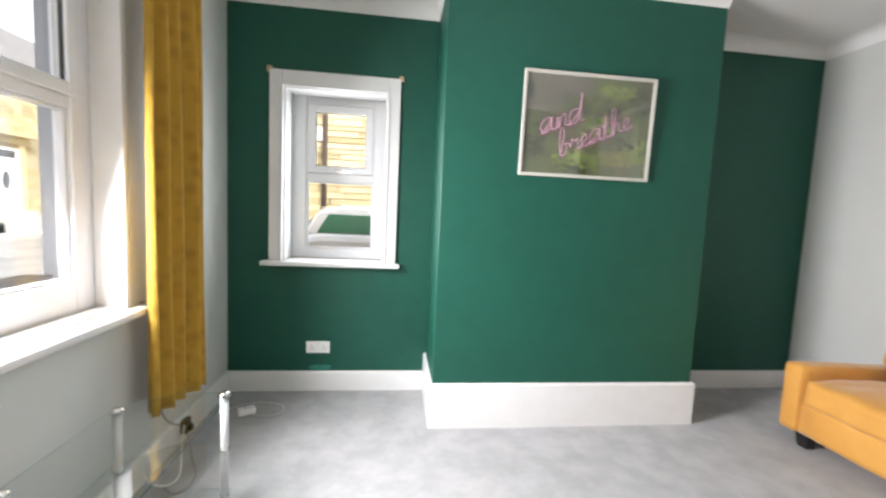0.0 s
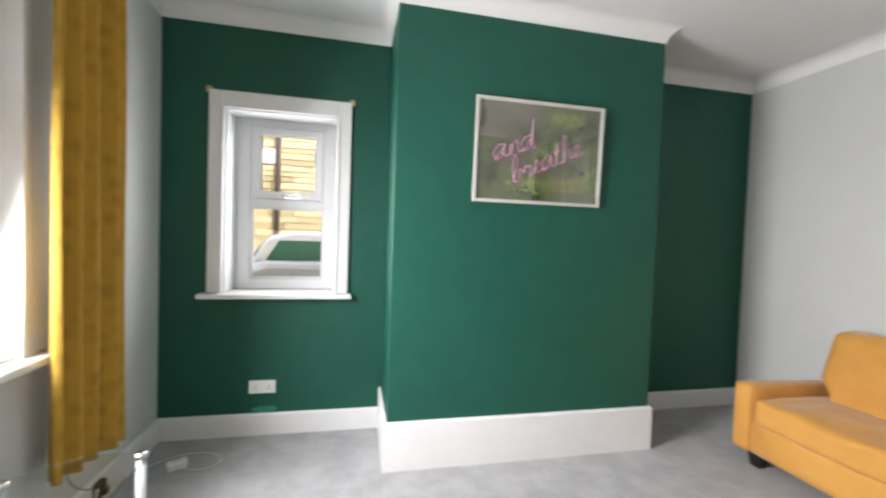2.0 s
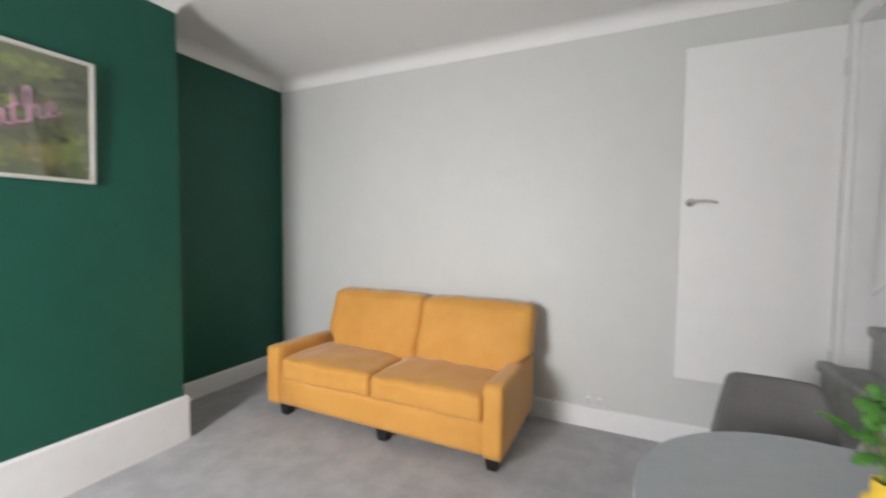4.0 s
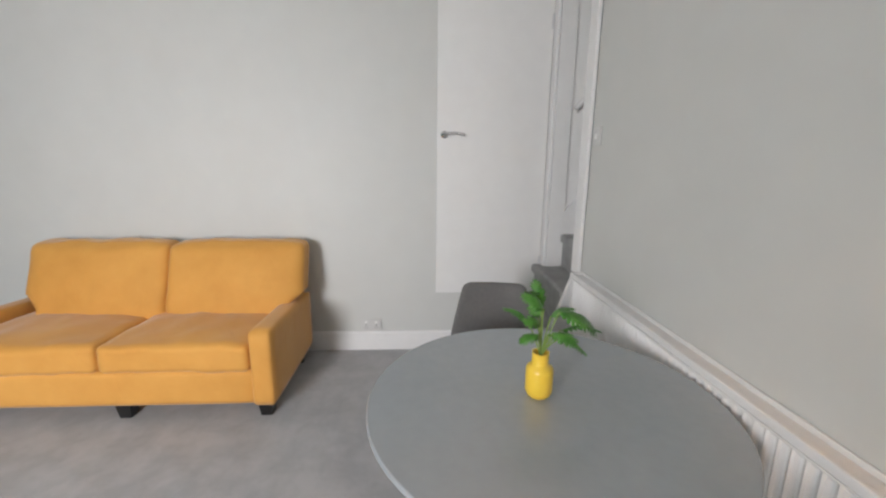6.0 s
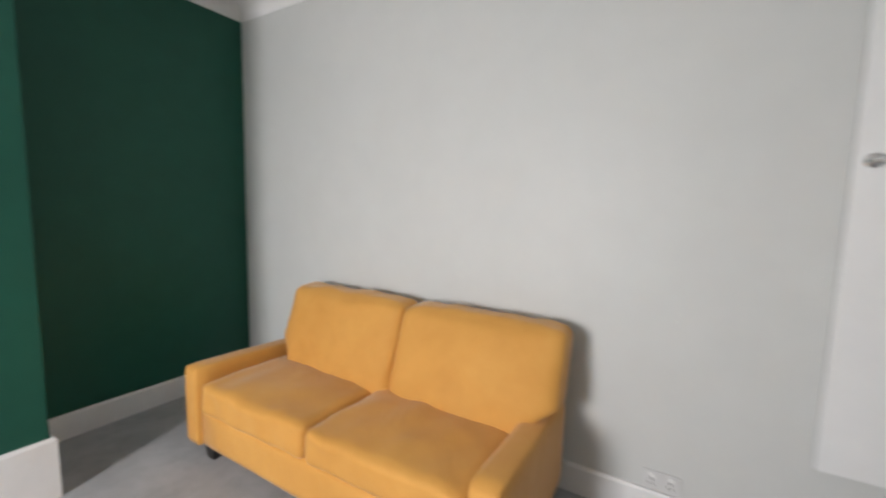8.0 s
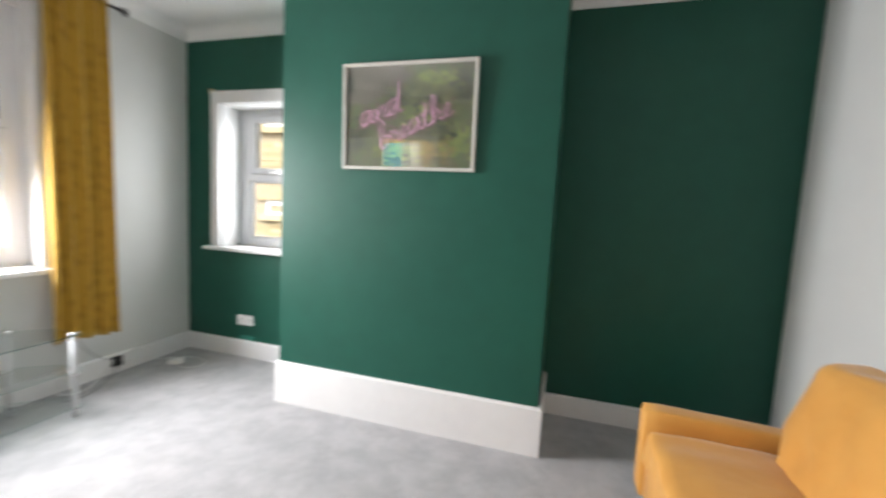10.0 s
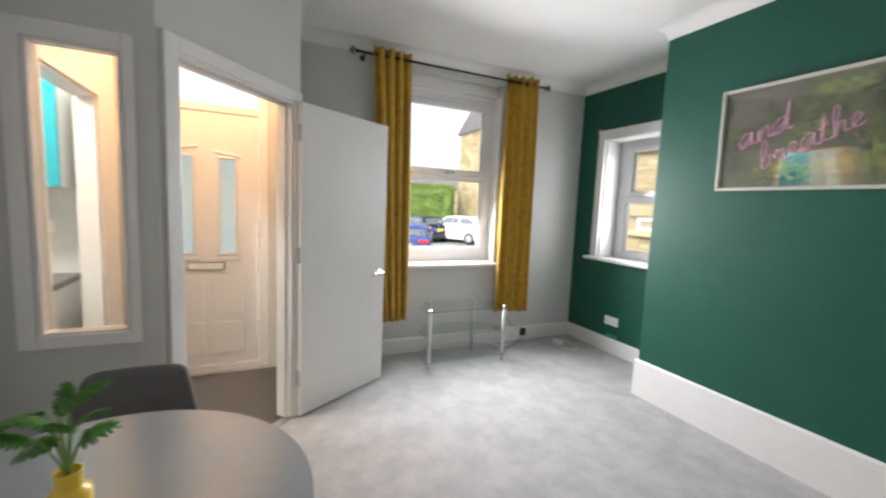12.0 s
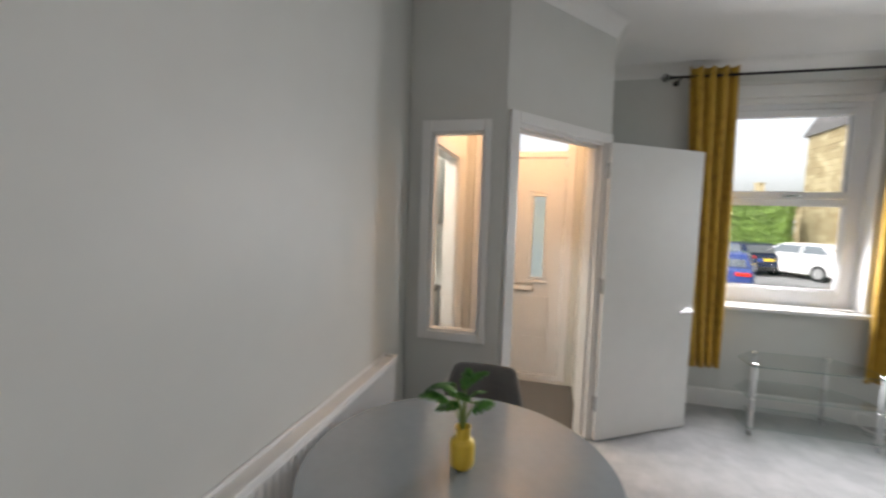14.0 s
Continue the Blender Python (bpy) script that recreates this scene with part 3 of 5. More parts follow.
# stairs
NOSE = [(-0.67, 0.212), (-0.865, 0.424), (-1.04, 0.66), (-1.205, 0.89), (-1.355, 1.075), (-1.53, 1.28), (-1.70, 1.485), (-1.87, 1.69)]
t = tagged(new("stairs"), "steep stairs in dark grey carpet", "stairs", kind="structure")
for k, (y, z) in enumerate(NOSE):
    y1 = NOSE[k + 1][0] if k + 1 < len(NOSE) else y - 0.5
    x0, x1 = (2.932, E - 0.003) if y > S else (2.955, 3.475)
    bm = boxes((x0, x1, y1 - 0.03, y, 0.001, z - 0.06))
    box(bm, x0, x1, y1 - 0.03, y + 0.022, z - 0.058, z, 0.02, 4)
    part("step", bm, STAIR, t)
st = part("string", prism(bmesh.new(), [(-1.10, 0.5), (-1.10, 0.92), (-1.9, 1.87), (-2.2, 1.87), (-2.2, 0.5)], 0, 0.022), WHITE, t, "white painted stair string")
st.matrix_world = Matrix(((0, 0, 1, 3.476), (1, 0, 0, 0), (0, 1, 0, 0), (0, 0, 0, 1)))
ob = part("board", prism(bmesh.new(), [(-1.099, 0.002), (-1.01, 0.002), (-1.01, 0.33), (-0.958, 0.452), (-1.06, 0.745), (-1.099, 0.765)], 0, 0.03, 0.004), WHITE, t, "white painted board end beside the lowest steps")
ob.matrix_world = Matrix(((0, 0, 1, 2.893), (1, 0, 0, 0), (0, 1, 0, 0), (0, 0, 0, 1)))
structure("wall_stair", boxes((3.50, E - 0.001, S - 1.4, S - 0.101, 0, TOP), (2.85, 2.95, S - 1.4, S - 0.101, 0, TOP)), CEIL, "white painted wall beside the stairs")
structure("wall_stair_end", boxes((2.95, 3.50, S - 1.4, S - 1.3, 0, TOP)), CEIL, "white painted wall at the stair head")
h = thing("handrail", pose(3.46, -1.25, 1.74), "white painted wooden stair handrail on brackets", "handrail")
bm = bmesh.new()
tube(bm, (0, 0.03, -0.03), (0, -0.85, 0.9), 0.017, seg=14)
part("rail", bm, WHITE, h, smooth=True)
for k in (0.0, -0.6):
    bm = bmesh.new()
    tube(bm, (0, k, k * -1.06 - 0.02), (0.04, k, k * -1.06 - 0.05), 0.008)
    part("bracket", bm, CHROME, h)
t = tagged(new("door_4"), "white stair doorway lining and architrave", "door", kind="structure")
part("door_lining", boxes((2.95, 2.975, S - 0.102, S + 0.003, 0.43, 2.459), (3.475, 3.50, S - 0.102, S + 0.003, 0.43, 2.459), (2.975, 3.475, S - 0.102, S + 0.003, 2.435, 2.459)), WHITE, t)
part("architrave", boxes((2.865, 2.96, S + 0.004, S + 0.024, 0.77, 2.53), (3.49, E - 0.04, S + 0.004, S + 0.024, 0.43, 2.53), (2.96, 3.49, S + 0.004, S + 0.024, 2.45, 2.53), bevel=0.005), WHITE, t)
d = thing("stair_door_leaf", pose(3.552, -1.073, 0.449, 0, 0, 90), "white flush stair door folded back against the wall", "door")
part("leaf", boxes((0.0, 0.739, -0.034, 0.0, 0.0, 2.02), bevel=0.002), DOORW, d)
bm = bmesh.new()
tube(bm, (0.69, 0.0, 1.092), (0.69, 0.045, 1.092), 0.010)
pts = [(0.69 - 0.13 * k / 8, 0.045, 1.092 + 0.010 * math.sin(math.pi * k / 8) - 0.004 * k / 8) for k in range(9)]
for p, q in zip(pts, pts[1:]):
    tube(bm, p, q, 0.0095, seg=10)
tube(bm, (0.69, 0.0, 1.092), (0.69, 0.007, 1.092), 0.024, seg=20)
part("door_handle", bm, CHROME, d, "satin chrome lever handle", True)
for z in (0.18, 1.75):
    bm = boxes((-0.012, 0.012, -0.002, 0.004, z, z + 0.09))
    tube(bm, (-0.005, 0.006, z), (-0.005, 0.006, z + 0.09), 0.007)
    part("hinge", bm, SILVER, d)


# ---- furniture ----
def sofa():
    t = thing("sofa", pose(2.74, 1.42, 0), "mustard velvet two-seat sofa with loose cushions on short black feet", "sofa")
    y0, y1, arm = -0.885, 0.885, 0.12
    bm = pillow(bmesh.new(), 0.74, 1.74, 0.20, 0.02, n=6)
    bmesh.ops.translate(bm, vec=(0.39, 0, 0.19), verts=bm.verts[:])
    part("base", bm, VELVET, t, smooth=True)
    for y in (y0 + arm / 2, y1 - arm / 2):
        bm = pillow(bmesh.new(), 0.78, arm, 0.42, 0.022, (0.004, 0.004, 0.006), 10)
        for v in bm.verts:
            v.co.z -= 0.03 * (v.co.x / 0.78 + 0.5) * (v.co.z > 0)
        bmesh.ops.translate(bm, vec=(0.39, y, 0.30), verts=bm.verts[:])
        part("arm", bm, VELVET, t, smooth=True)
    bm = pillow(bmesh.new(), 0.12, 1.64, 0.56, 0.04, n=10)
    for v in bm.verts:
        v.co.x += 0.08 * (v.co.z / 0.56 + 0.5)
    bmesh.ops.translate(bm, vec=(0.68, -0.028, 0.41), verts=bm.verts[:])
    part("back_frame", bm, VELVET, t, smooth=True)
    for s in (-1, 1):
        bm = pillow(bmesh.new(), 0.62, 0.755, 0.155, 0.035, (0.0, 0.0, 0.022), 24, 0.010, s * 3)
        bmesh.ops.translate(bm, vec=(0.315, s * 0.381, 0.355), verts=bm.verts[:])
        part("seat_cushion", bm, VELVET, t, smooth=True)
        bm = pillow(bmesh.new(), 0.19, 0.832 if s < 0 else 0.83, 0.468, 0.05, (0.024, 0.0, 0.010), 26, 0.012, s * 7)
        for v in bm.verts:
            h = v.co.z / 0.475 + 0.5
            outer = v.co.y * s
            if outer > 0.30 and h < 0.36:
                v.co.y -= s * (outer - 0.30) * 0.8 * min(1.0, (0.36 - h) * 6)
            crease = max(0.0, 0.5 - h) * (0.5 + abs(v.co.y))
            v.co.x += 0.16 * h + 0.022 * crease * math.sin(v.co.y * 38 + h * 14 + s * 2) * (v.co.x < 0)
        bmesh.ops.translate(bm, vec=(0.525, -0.492 if s < 0 else 0.336, 0.618), verts=bm.verts[:])
        part("back_cushion", bm, VELVET, t, smooth=True)
    for x, y in ((0.09, -0.81), (0.09, -0.07), (0.09, 0.77), (0.68, -0.81), (0.68, 0.77)):
        bm = bmesh.new()
        box(bm, x - 0.042, x + 0.042, y - 0.042, y + 0.042, 0, 0.10, 0.004)
        for v in bm.verts:
            if v.co.z < 0.05:
                v.co.x, v.co.y = x + (v.co.x - x) * 0.72, y + (v.co.y - y) * 0.72
        part("foot", bm, BLACK, t)


sofa()

t = thing("round_table", pose(1.724, -0.552, 0), "round slate grey dining table on a single pedestal", "table")
part("tabletop", lathe(bmesh.new(), [(0.43, 0.731), (0.455, 0.734), (0.460, 0.742), (0.4595, 0.752), (0.457, 0.7545)], 96), TABLE, t)
part("pedestal", lathe(bmesh.new(), [(0.05, 0.03), (0.035, 0.08), (0.032, 0.60), (0.06, 0.71), (0.14, 0.730)]), TABLE, t, smooth=True)
part("foot", lathe(bmesh.new(), [(0.26, 0.0), (0.26, 0.01), (0.20, 0.022), (0.05, 0.032)]), TABLE, t, smooth=True)


def chair():
    t = thing("dining_chair", Matrix.Identity(4), "dark grey felt tub chair tucked under the table", "chair", "chairs at the round table")
    bm = pillow(bmesh.new(), 0.42, 0.44, 0.07, 0.03, (0, 0, 0.01), 10)
    bmesh.ops.translate(bm, vec=(0.21, 0, 0.44), verts=bm.verts[:])
    part("seat", bm, CHAIR, t, smooth=True)
    bm = pillow(bmesh.new(), 0.04, 0.44, 0.40, 0.019, (0, 0, 0), 16)
    for v in bm.verts:
        h = v.co.z / 0.40 + 0.5
        v.co.y *= 1.0 - 0.36 * h ** 1.2
        v.co.x += 1.6 * v.co.y ** 2 - 0.09 * h
        v.co.z += 0.25 * v.co.y ** 2 * h - 0.015 * h
        if h > 0.75:
            v.co.z -= 0.05 * max(0.0, abs(v.co.y) / 0.14 - 0.8) * (h - 0.75) * 4
    bmesh.ops.translate(bm, vec=(0.06, 0, 0.638), verts=bm.verts[:])
    part("backrest", bm, CHAIR, t, smooth=True)
    for x, y in ((0.08, -0.15), (0.08, 0.15), (0.36, -0.15), (0.36, 0.15)):
        bm = bmesh.new()
        sx, sy = (0.03 if x > 0.2 else -0.03), (0.03 if y > 0 else -0.03)
        tube(bm, (x + sx, y + sy, 0.0), (x, y, 0.42), 0.011, 0.016)
        part("leg", bm, BLACK, t, smooth=True)
    return t


ch = chair()
ch.matrix_world = pose(1.09, -0.575, 0)
ch2 = copy_thing(ch, pose(2.52, -0.56, 0, 0, 0, 174))
tagged(ch2, "dark grey felt tub chair between table and stairs")


def vase_and_leaves():
    t = thing("vase", pose(1.736, -0.540, 0.7555) @ Matrix.Diagonal((0.92, 0.92, 0.89, 1)), "yellow bottle-shaped ceramic vase", "vase")
    part("body", lathe(bmesh.new(), [(0.027, 0), (0.033, 0.006), (0.0385, 0.020), (0.0385, 0.083), (0.036, 0.092), (0.025, 0.100), (0.0235, 0.105), (0.0235, 0.134), (0.0245, 0.138), (0.021, 0.138), (0.020, 0.11)], 40), YELLOW, t, smooth=True)
    p = thing("monstera_sprig", pose(1.736, -0.540, 0.880), "glossy green split-leaf sprigs in the yellow vase", "plant")
    # each leaf: where its blade starts, where it ends, its width, its roll about its own line
    blades = [((-0.01, -0.045, 0.062), (-0.02, -0.140, 0.060), 0.046, 0.3), ((-0.02, -0.035, 0.115), (-0.03, -0.125, 0.062), 0.062, -0.4),
              ((-0.03, -0.030, 0.045), (-0.05, -0.095, 0.014), 0.050, 0.5), ((-0.01, 0.004, 0.120), (-0.02, 0.062, 0.158), 0.044, 0.9),
              ((0.02, 0.000, 0.115), (0.03, 0.018, 0.182), 0.040, 1.3), ((-0.03, 0.020, 0.060), (-0.05, 0.068, 0.046), 0.040, 0.2),
              ((0.03, 0.028, 0.065), (0.05, 0.090, 0.098), 0.050, -0.6), ((0.00, 0.012, 0.085), (-0.04, 0.055, 0.090), 0.040, 0.7),
              ((-0.03, -0.020, 0.065), (-0.085, -0.055, 0.055), 0.055, -0.2), ((0.025, 0.004, 0.085), (0.055, 0.010, 0.120), 0.050, 0.4),
              ((0.0, -0.020, 0.095), (0.01, -0.080, 0.112), 0.048, 0.1), ((-0.015, -0.012, 0.055), (-0.03, -0.072, 0.030), 0.046, 0.6)]
    base, n = Vector((0, 0, -0.02)), 10
    for start, end, wide, roll in blades:
        start, end = Vector(start), Vector(end)
        bm, last = bmesh.new(), base
        mid = base.lerp(start, 0.5) * 0.55 + Vector((0, 0, 0.012))
        for k in range(1, 6):
            f = k / 5
            q = base * (1 - f) ** 2 + mid * 2 * f * (1 - f) + start * f * f
            tube(bm, last, q, 0.0019, seg=6)
            last = q
        part("stem", bm, STEM, p)
        fw = (end - start).normalized()
        side = fw.cross(Vector((0, 0, 1))).normalized()
        up = side.cross(fw)
        side, up = side * math.cos(roll) + up * math.sin(roll), up * math.cos(roll) - side * math.sin(roll)
        long = (end - start).length
        bm = bmesh.new()
        spine = [bm.verts.new(start + fw * long * k / n + up * 0.16 * long * math.sin(math.pi * k / n)) for k in range(n + 1)]
        for sgn in (-1, 1):
            for k in range(n):
                f = (k + 0.5) / n
                reach = wide * 0.5 * math.sin(math.pi * min(1.0, 0.12 + 0.86 * f)) ** 0.65
                lobe = 1.0 if k % 3 else 0.74
                a, b = spine[k].co, spine[k + 1].co
                m0 = bm.verts.new(a + side * sgn * reach * 0.55 + fw * 0.05 * long - up * reach * 0.05)
                m1 = bm.verts.new(b + side * sgn * reach * 0.55 + fw * 0.05 * long - up * reach * 0.05)
                t0 = bm.verts.new(a + side * sgn * reach * lobe + fw * 0.13 * long - up * reach * 0.30)
                t1 = bm.verts.new(b + side * sgn * reach * lobe + fw * 0.07 * long - up * reach * 0.30)
                bm.faces.new((spine[k], spine[k + 1], m1, m0))
                bm.faces.new((m0, m1, t1, t0))
        part("leaf", bm, LEAF, p, smooth=True).modifiers.new("thick", "SOLIDIFY").thickness = 0.0011


vase_and_leaves()


def radiator():
    x0, x1, z0, z1 = 1.0, 2.83, 0.19, 0.797
    t = thing("radiator", pose((x0 + x1) / 2, -1.05, z0), "white ribbed panel radiator under the grey wall", "radiator")
    L, H = (x1 - x0) / 2, z1 - z0
    n = int((x1 - x0 - 0.08) / 0.0335)
    bm = bmesh.new()
    cols = []
    for k in range(n):
        c = -L + 0.04 + 0.0335 * (k + 0.5)
        for dx, d in ((-0.0165, -0.002), (-0.011, 0.001), (-0.006, 0.011), (0.0, 0.014), (0.006, 0.011), (0.011, 0.001)):
            cols.append((c + dx, d))
    lo = [bm.verts.new((x, 0.018 + d, 0.05)) for x, d in cols]
    hi = [bm.verts.new((x, 0.018 + d, H - 0.03)) for x, d in cols]
    for k in range(len(cols) - 1):
        bm.faces.new((lo[k], lo[k + 1], hi[k + 1], hi[k]))
    box(bm, -L, L, -0.004, 0.017, 0.0, H - 0.031)
    part("panel", bm, WHITE, t)
    part("top_band", boxes((-L + 0.004, L - 0.004, 0.0172, 0.0275, H - 0.036, H - 0.026), bevel=0.003), WHITE, t)
    part("bottom_band", boxes((-L + 0.004, L - 0.004, 0.0172, 0.024, 0.012, 0.05), bevel=0.003), WHITE, t)
    bm = boxes((-L, L, 0.0125, 0.027, H - 0.025, H - 0.002), (-L, L, -0.047, -0.041, H - 0.025, H - 0.002), bevel=0.003)
    box(bm, -L + 0.002, L - 0.002, -0.0409, 0.0119, H - 0.022, H - 0.017)
    for x in (-L + 0.001, L - 0.012):
        box(bm, x, x + 0.011, -0.0408, 0.0118, H - 0.0165, H - 0.003, 0.002)
    part("top_grille", bm, WHITE, t)
    for x in (-L, L - 0.004):
        part("side_panel", boxes((x, x + 0.004, -0.045, 0.016, 0.02, H - 0.026)), WHITE, t)
    for x in (-L + 0.2, L - 0.2):
        part("bracket", boxes((x - 0.015, x + 0.015, -0.049, -0.005, 0.1, H - 0.1)), WHITE, t)
    for x in (-L - 0.03, L + 0.03):
        bm = bmesh.new()
        tube(bm, (x, -0.005, -z0 + 0.0), (x, -0.005, 0.05), 0.0075)
        tube(bm, (x, -0.005, 0.05), (x * 0.97, -0.005, 0.05), 0.010)
        tube(bm, (x, -0.005, 0.03), (x, -0.005, 0.10), 0.016, 0.013)
        part("valve", bm, WHITE, t, smooth=True)


radiator()


def tv_stand():
    t = thing("tv_stand", pose(-0.60, 1.496, 0), "three-tier clear glass television stand with silver legs", "tv stand")
    def poly(k):
        return [(0.20 * k, -0.405), (0.20 * k, 0.405), (-0.015, 0.405), (-0.195, 0.255), (-0.195, -0.255), (-0.015, -0.405)]
    for z, k in ((0.500, 1.0), (0.272, 0.85), (0.055, 0.95)):
        sh = part("shelf", prism(bmesh.new(), poly(k), z, z + 0.008), SHEET, t, "clear glass shelf with a pale green edge")
        pts = poly(k)
        for side, (p, q) in enumerate(zip(pts, pts[1:] + pts[:1])):
            bm = bmesh.new()
            d = (Vector(q) - Vector(p)).normalized() * 0.001
            nrm = Vector((d.y, -d.x)).normalized() * 0.0015
            vs = [bm.verts.new((p[0] + nrm.x, p[1] + nrm.y, z)), bm.verts.new((q[0] + nrm.x, q[1] + nrm.y, z)), bm.verts.new((q[0] + nrm.x, q[1] + nrm.y, z + 0.008)), bm.verts.new((p[0] + nrm.x, p[1] + nrm.y, z + 0.008))]
            bm.faces.new(vs)
            part("edge", bm, EDGE if side == 0 and k == 1.0 else PALE_EDGE, sh)
    for x, y in ((0.175, -0.373), (0.175, 0.373), (-0.165, -0.235), (-0.165, 0.235)):
        leg = part("leg", tube(bmesh.new(), (x, y, 0.0), (x, y, 0.498), 0.0165, seg=20), SILVER, t, smooth=True)
        part("cap", lathe_at(x, y, [(0.024, 0.509), (0.024, 0.515), (0.018, 0.522)]), CHROME, leg, smooth=True)
        for z in (0.05, 0.267):
            part("collar", lathe_at(x, y, [(0.021, z - 0.008), (0.021, z + 0.004)]), CHROME, leg, smooth=True)


def lathe_at(x, y, prof):
    bm = lathe(bmesh.new(), prof, 20)
    bmesh.ops.translate(bm, vec=(x, y, 0), verts=bm.verts[:])
    return bm


tv_stand()


# ---- curtains ----
def curtain(y_top, y_bot, y_mid, z0, z1, folds, seed, slant=0.0):
    t = thing("curtain", pose(-0.745, (y_top[0] + y_top[1]) / 2, z0), "mustard eyelet curtain with a faint leaf print", "curtain", "curtains at the front window")
    cy = (y_top[0] + y_top[1]) / 2
    bm, nu, nv = bmesh.new(), 72, 40
    rows = []
    for j in range(nv + 1):
        f = j / nv
        row = []
        for i in range(nu + 1):
            u = i / nu
            a = [y_bot[k] * (1 - f) ** 2 + y_mid[k] * 2 * f * (1 - f) + y_top[k] * f * f for k in (0, 1)]
            w = noise.noise(Vector((u * 3 + seed, f * 1.5, 0)))
            y = a[0] + (a[1] - a[0]) * (u + 0.03 * math.sin(2 * math.pi * folds * u + 1.2) + 0.02 * w)
            amp = 0.041 * (0.75 + 0.35 * w) * (0.8 + 0.3 * (1 - f))
            turn = 2 * math.pi * folds * u + 0.5 * w * (1 - f) + seed
            x = amp * (math.sin(turn) + 0.3 * math.sin(2 * turn + 0.9)) + 0.012 * w + slant * (u - 0.5)
            head = 0.009 * math.sin(4 * math.pi * folds * u + seed) * max(0.0, f - 0.95) * 20
            row.append(bm.verts.new((x, y - cy, f * (z1 - z0) + head)))
        rows.append(row)
    for j in range(nv):
        for i in range(nu):
            bm.faces.new((rows[j][i], rows[j][i + 1], rows[j + 1][i + 1], rows[j + 1][i]))
    ob = part("cloth", bm, CURTAIN, t, smooth=True)
    md = ob.modifiers.new("thick", "SOLIDIFY")
    md.thickness = 0.004
    for k in range(folds * 2):
        y = y_top[0] - cy + (y_top[1] - y_top[0]) * (k + 0.5) / (folds * 2)
        bm = bmesh.new()
        pts = [(0.022 * math.cos(a), y + 0.006 * (-1) ** k * math.cos(a), 2.622 - z0 + 0.022 * math.sin(a)) for a in (2 * math.pi * q / 14 for q in range(15))]
        for p, q in zip(pts, pts[1:]):
            tube(bm, p, q, 0.0035, seg=6)
        part("eyelet", bm, IRON, t, smooth=True)


curtain((1.958, 2.288), (1.965, 2.315), (1.978, 2.31), 0.357, 2.685, 4, 0.0, 0.08)
curtain((0.645, 0.99), (0.772, 1.015), (0.69, 1.008), 0.357, 2.685, 4, 2.0, -0.03)

t = thing("curtain_rod", pose(-0.745, 1.466, 2.622), "black metal curtain rod with cage finials", "curtain rod")
bm = bmesh.new()
tube(bm, (0, -0.92, 0), (0, 0.92, 0), 0.0095, seg=14)
part("rod", bm, IRON, t, smooth=True)
for s in (-1, 1):
    bm = bmesh.new()
    tube(bm, (0, s * 0.92, 0), (0, s * 0.945, 0), 0.013)
    for k in range(6):
        a = math.pi * k / 3
        pts = [(0.03 * math.sin(math.pi * q / 8) * math.cos(a + q * 0.12), s * (0.945 + 0.06 * q / 8), 0.03 * math.sin(math.pi * q / 8) * math.sin(a + q * 0.12)) for q in range(9)]
        for p, q in zip(pts, pts[1:]):
            tube(bm, p, q, 0.003, seg=6)
    bmesh.ops.create_uvsphere(bm, u_segments=10, v_segments=8, radius=0.012, matrix=Matrix.Translation((0, s * 0.975, 0)))
    part("finial", bm, IRON, t, smooth=True)
    bm = bmesh.new()
    tube(bm, (-0.125, s * 0.87, -0.01), (0, s * 0.87, -0.01), 0.007)
    tube(bm, (-0.125, s * 0.87, -0.01), (-0.118, s * 0.87, -0.01), 0.022, seg=18)
    part("bracket", bm, IRON, t, smooth=True)


# ---- picture on the chimney breast ----
def varied(name, a, b, rough=0.9, scale=6.0):
    """Stone whose tone differs from piece to piece."""
    m = mat(name, a, rough, 0, scale, 0.15, 0.5, 40)
    nt = m.node_tree
    bsdf = nt.nodes["Principled BSDF"]
    mul = bsdf.inputs["Base Color"].links[0].from_node
    info, geo = nt.nodes.new("ShaderNodeObjectInfo"), nt.nodes.new("ShaderNodeNewGeometry")
    add, fr = nt.nodes.new("ShaderNodeMath"), nt.nodes.new("ShaderNodeMath")
    fr.operation = "FRACT"
    ramp = nt.nodes.new("ShaderNodeValToRGB")
    ramp.color_ramp.elements[0].color, ramp.color_ramp.elements[1].color = (*a, 1), (*b, 1)
    nt.links.new(info.outputs["Random"], add.inputs[0])
    nt.links.new(geo.outputs["Random Per Island"], add.inputs[1])
    nt.links.new(add.outputs[0], fr.inputs[0])
    nt.links.new(fr.outputs[0], ramp.inputs["Fac"])
    nt.links.new(ramp.outputs["Color"], mul.inputs[0])
    return m


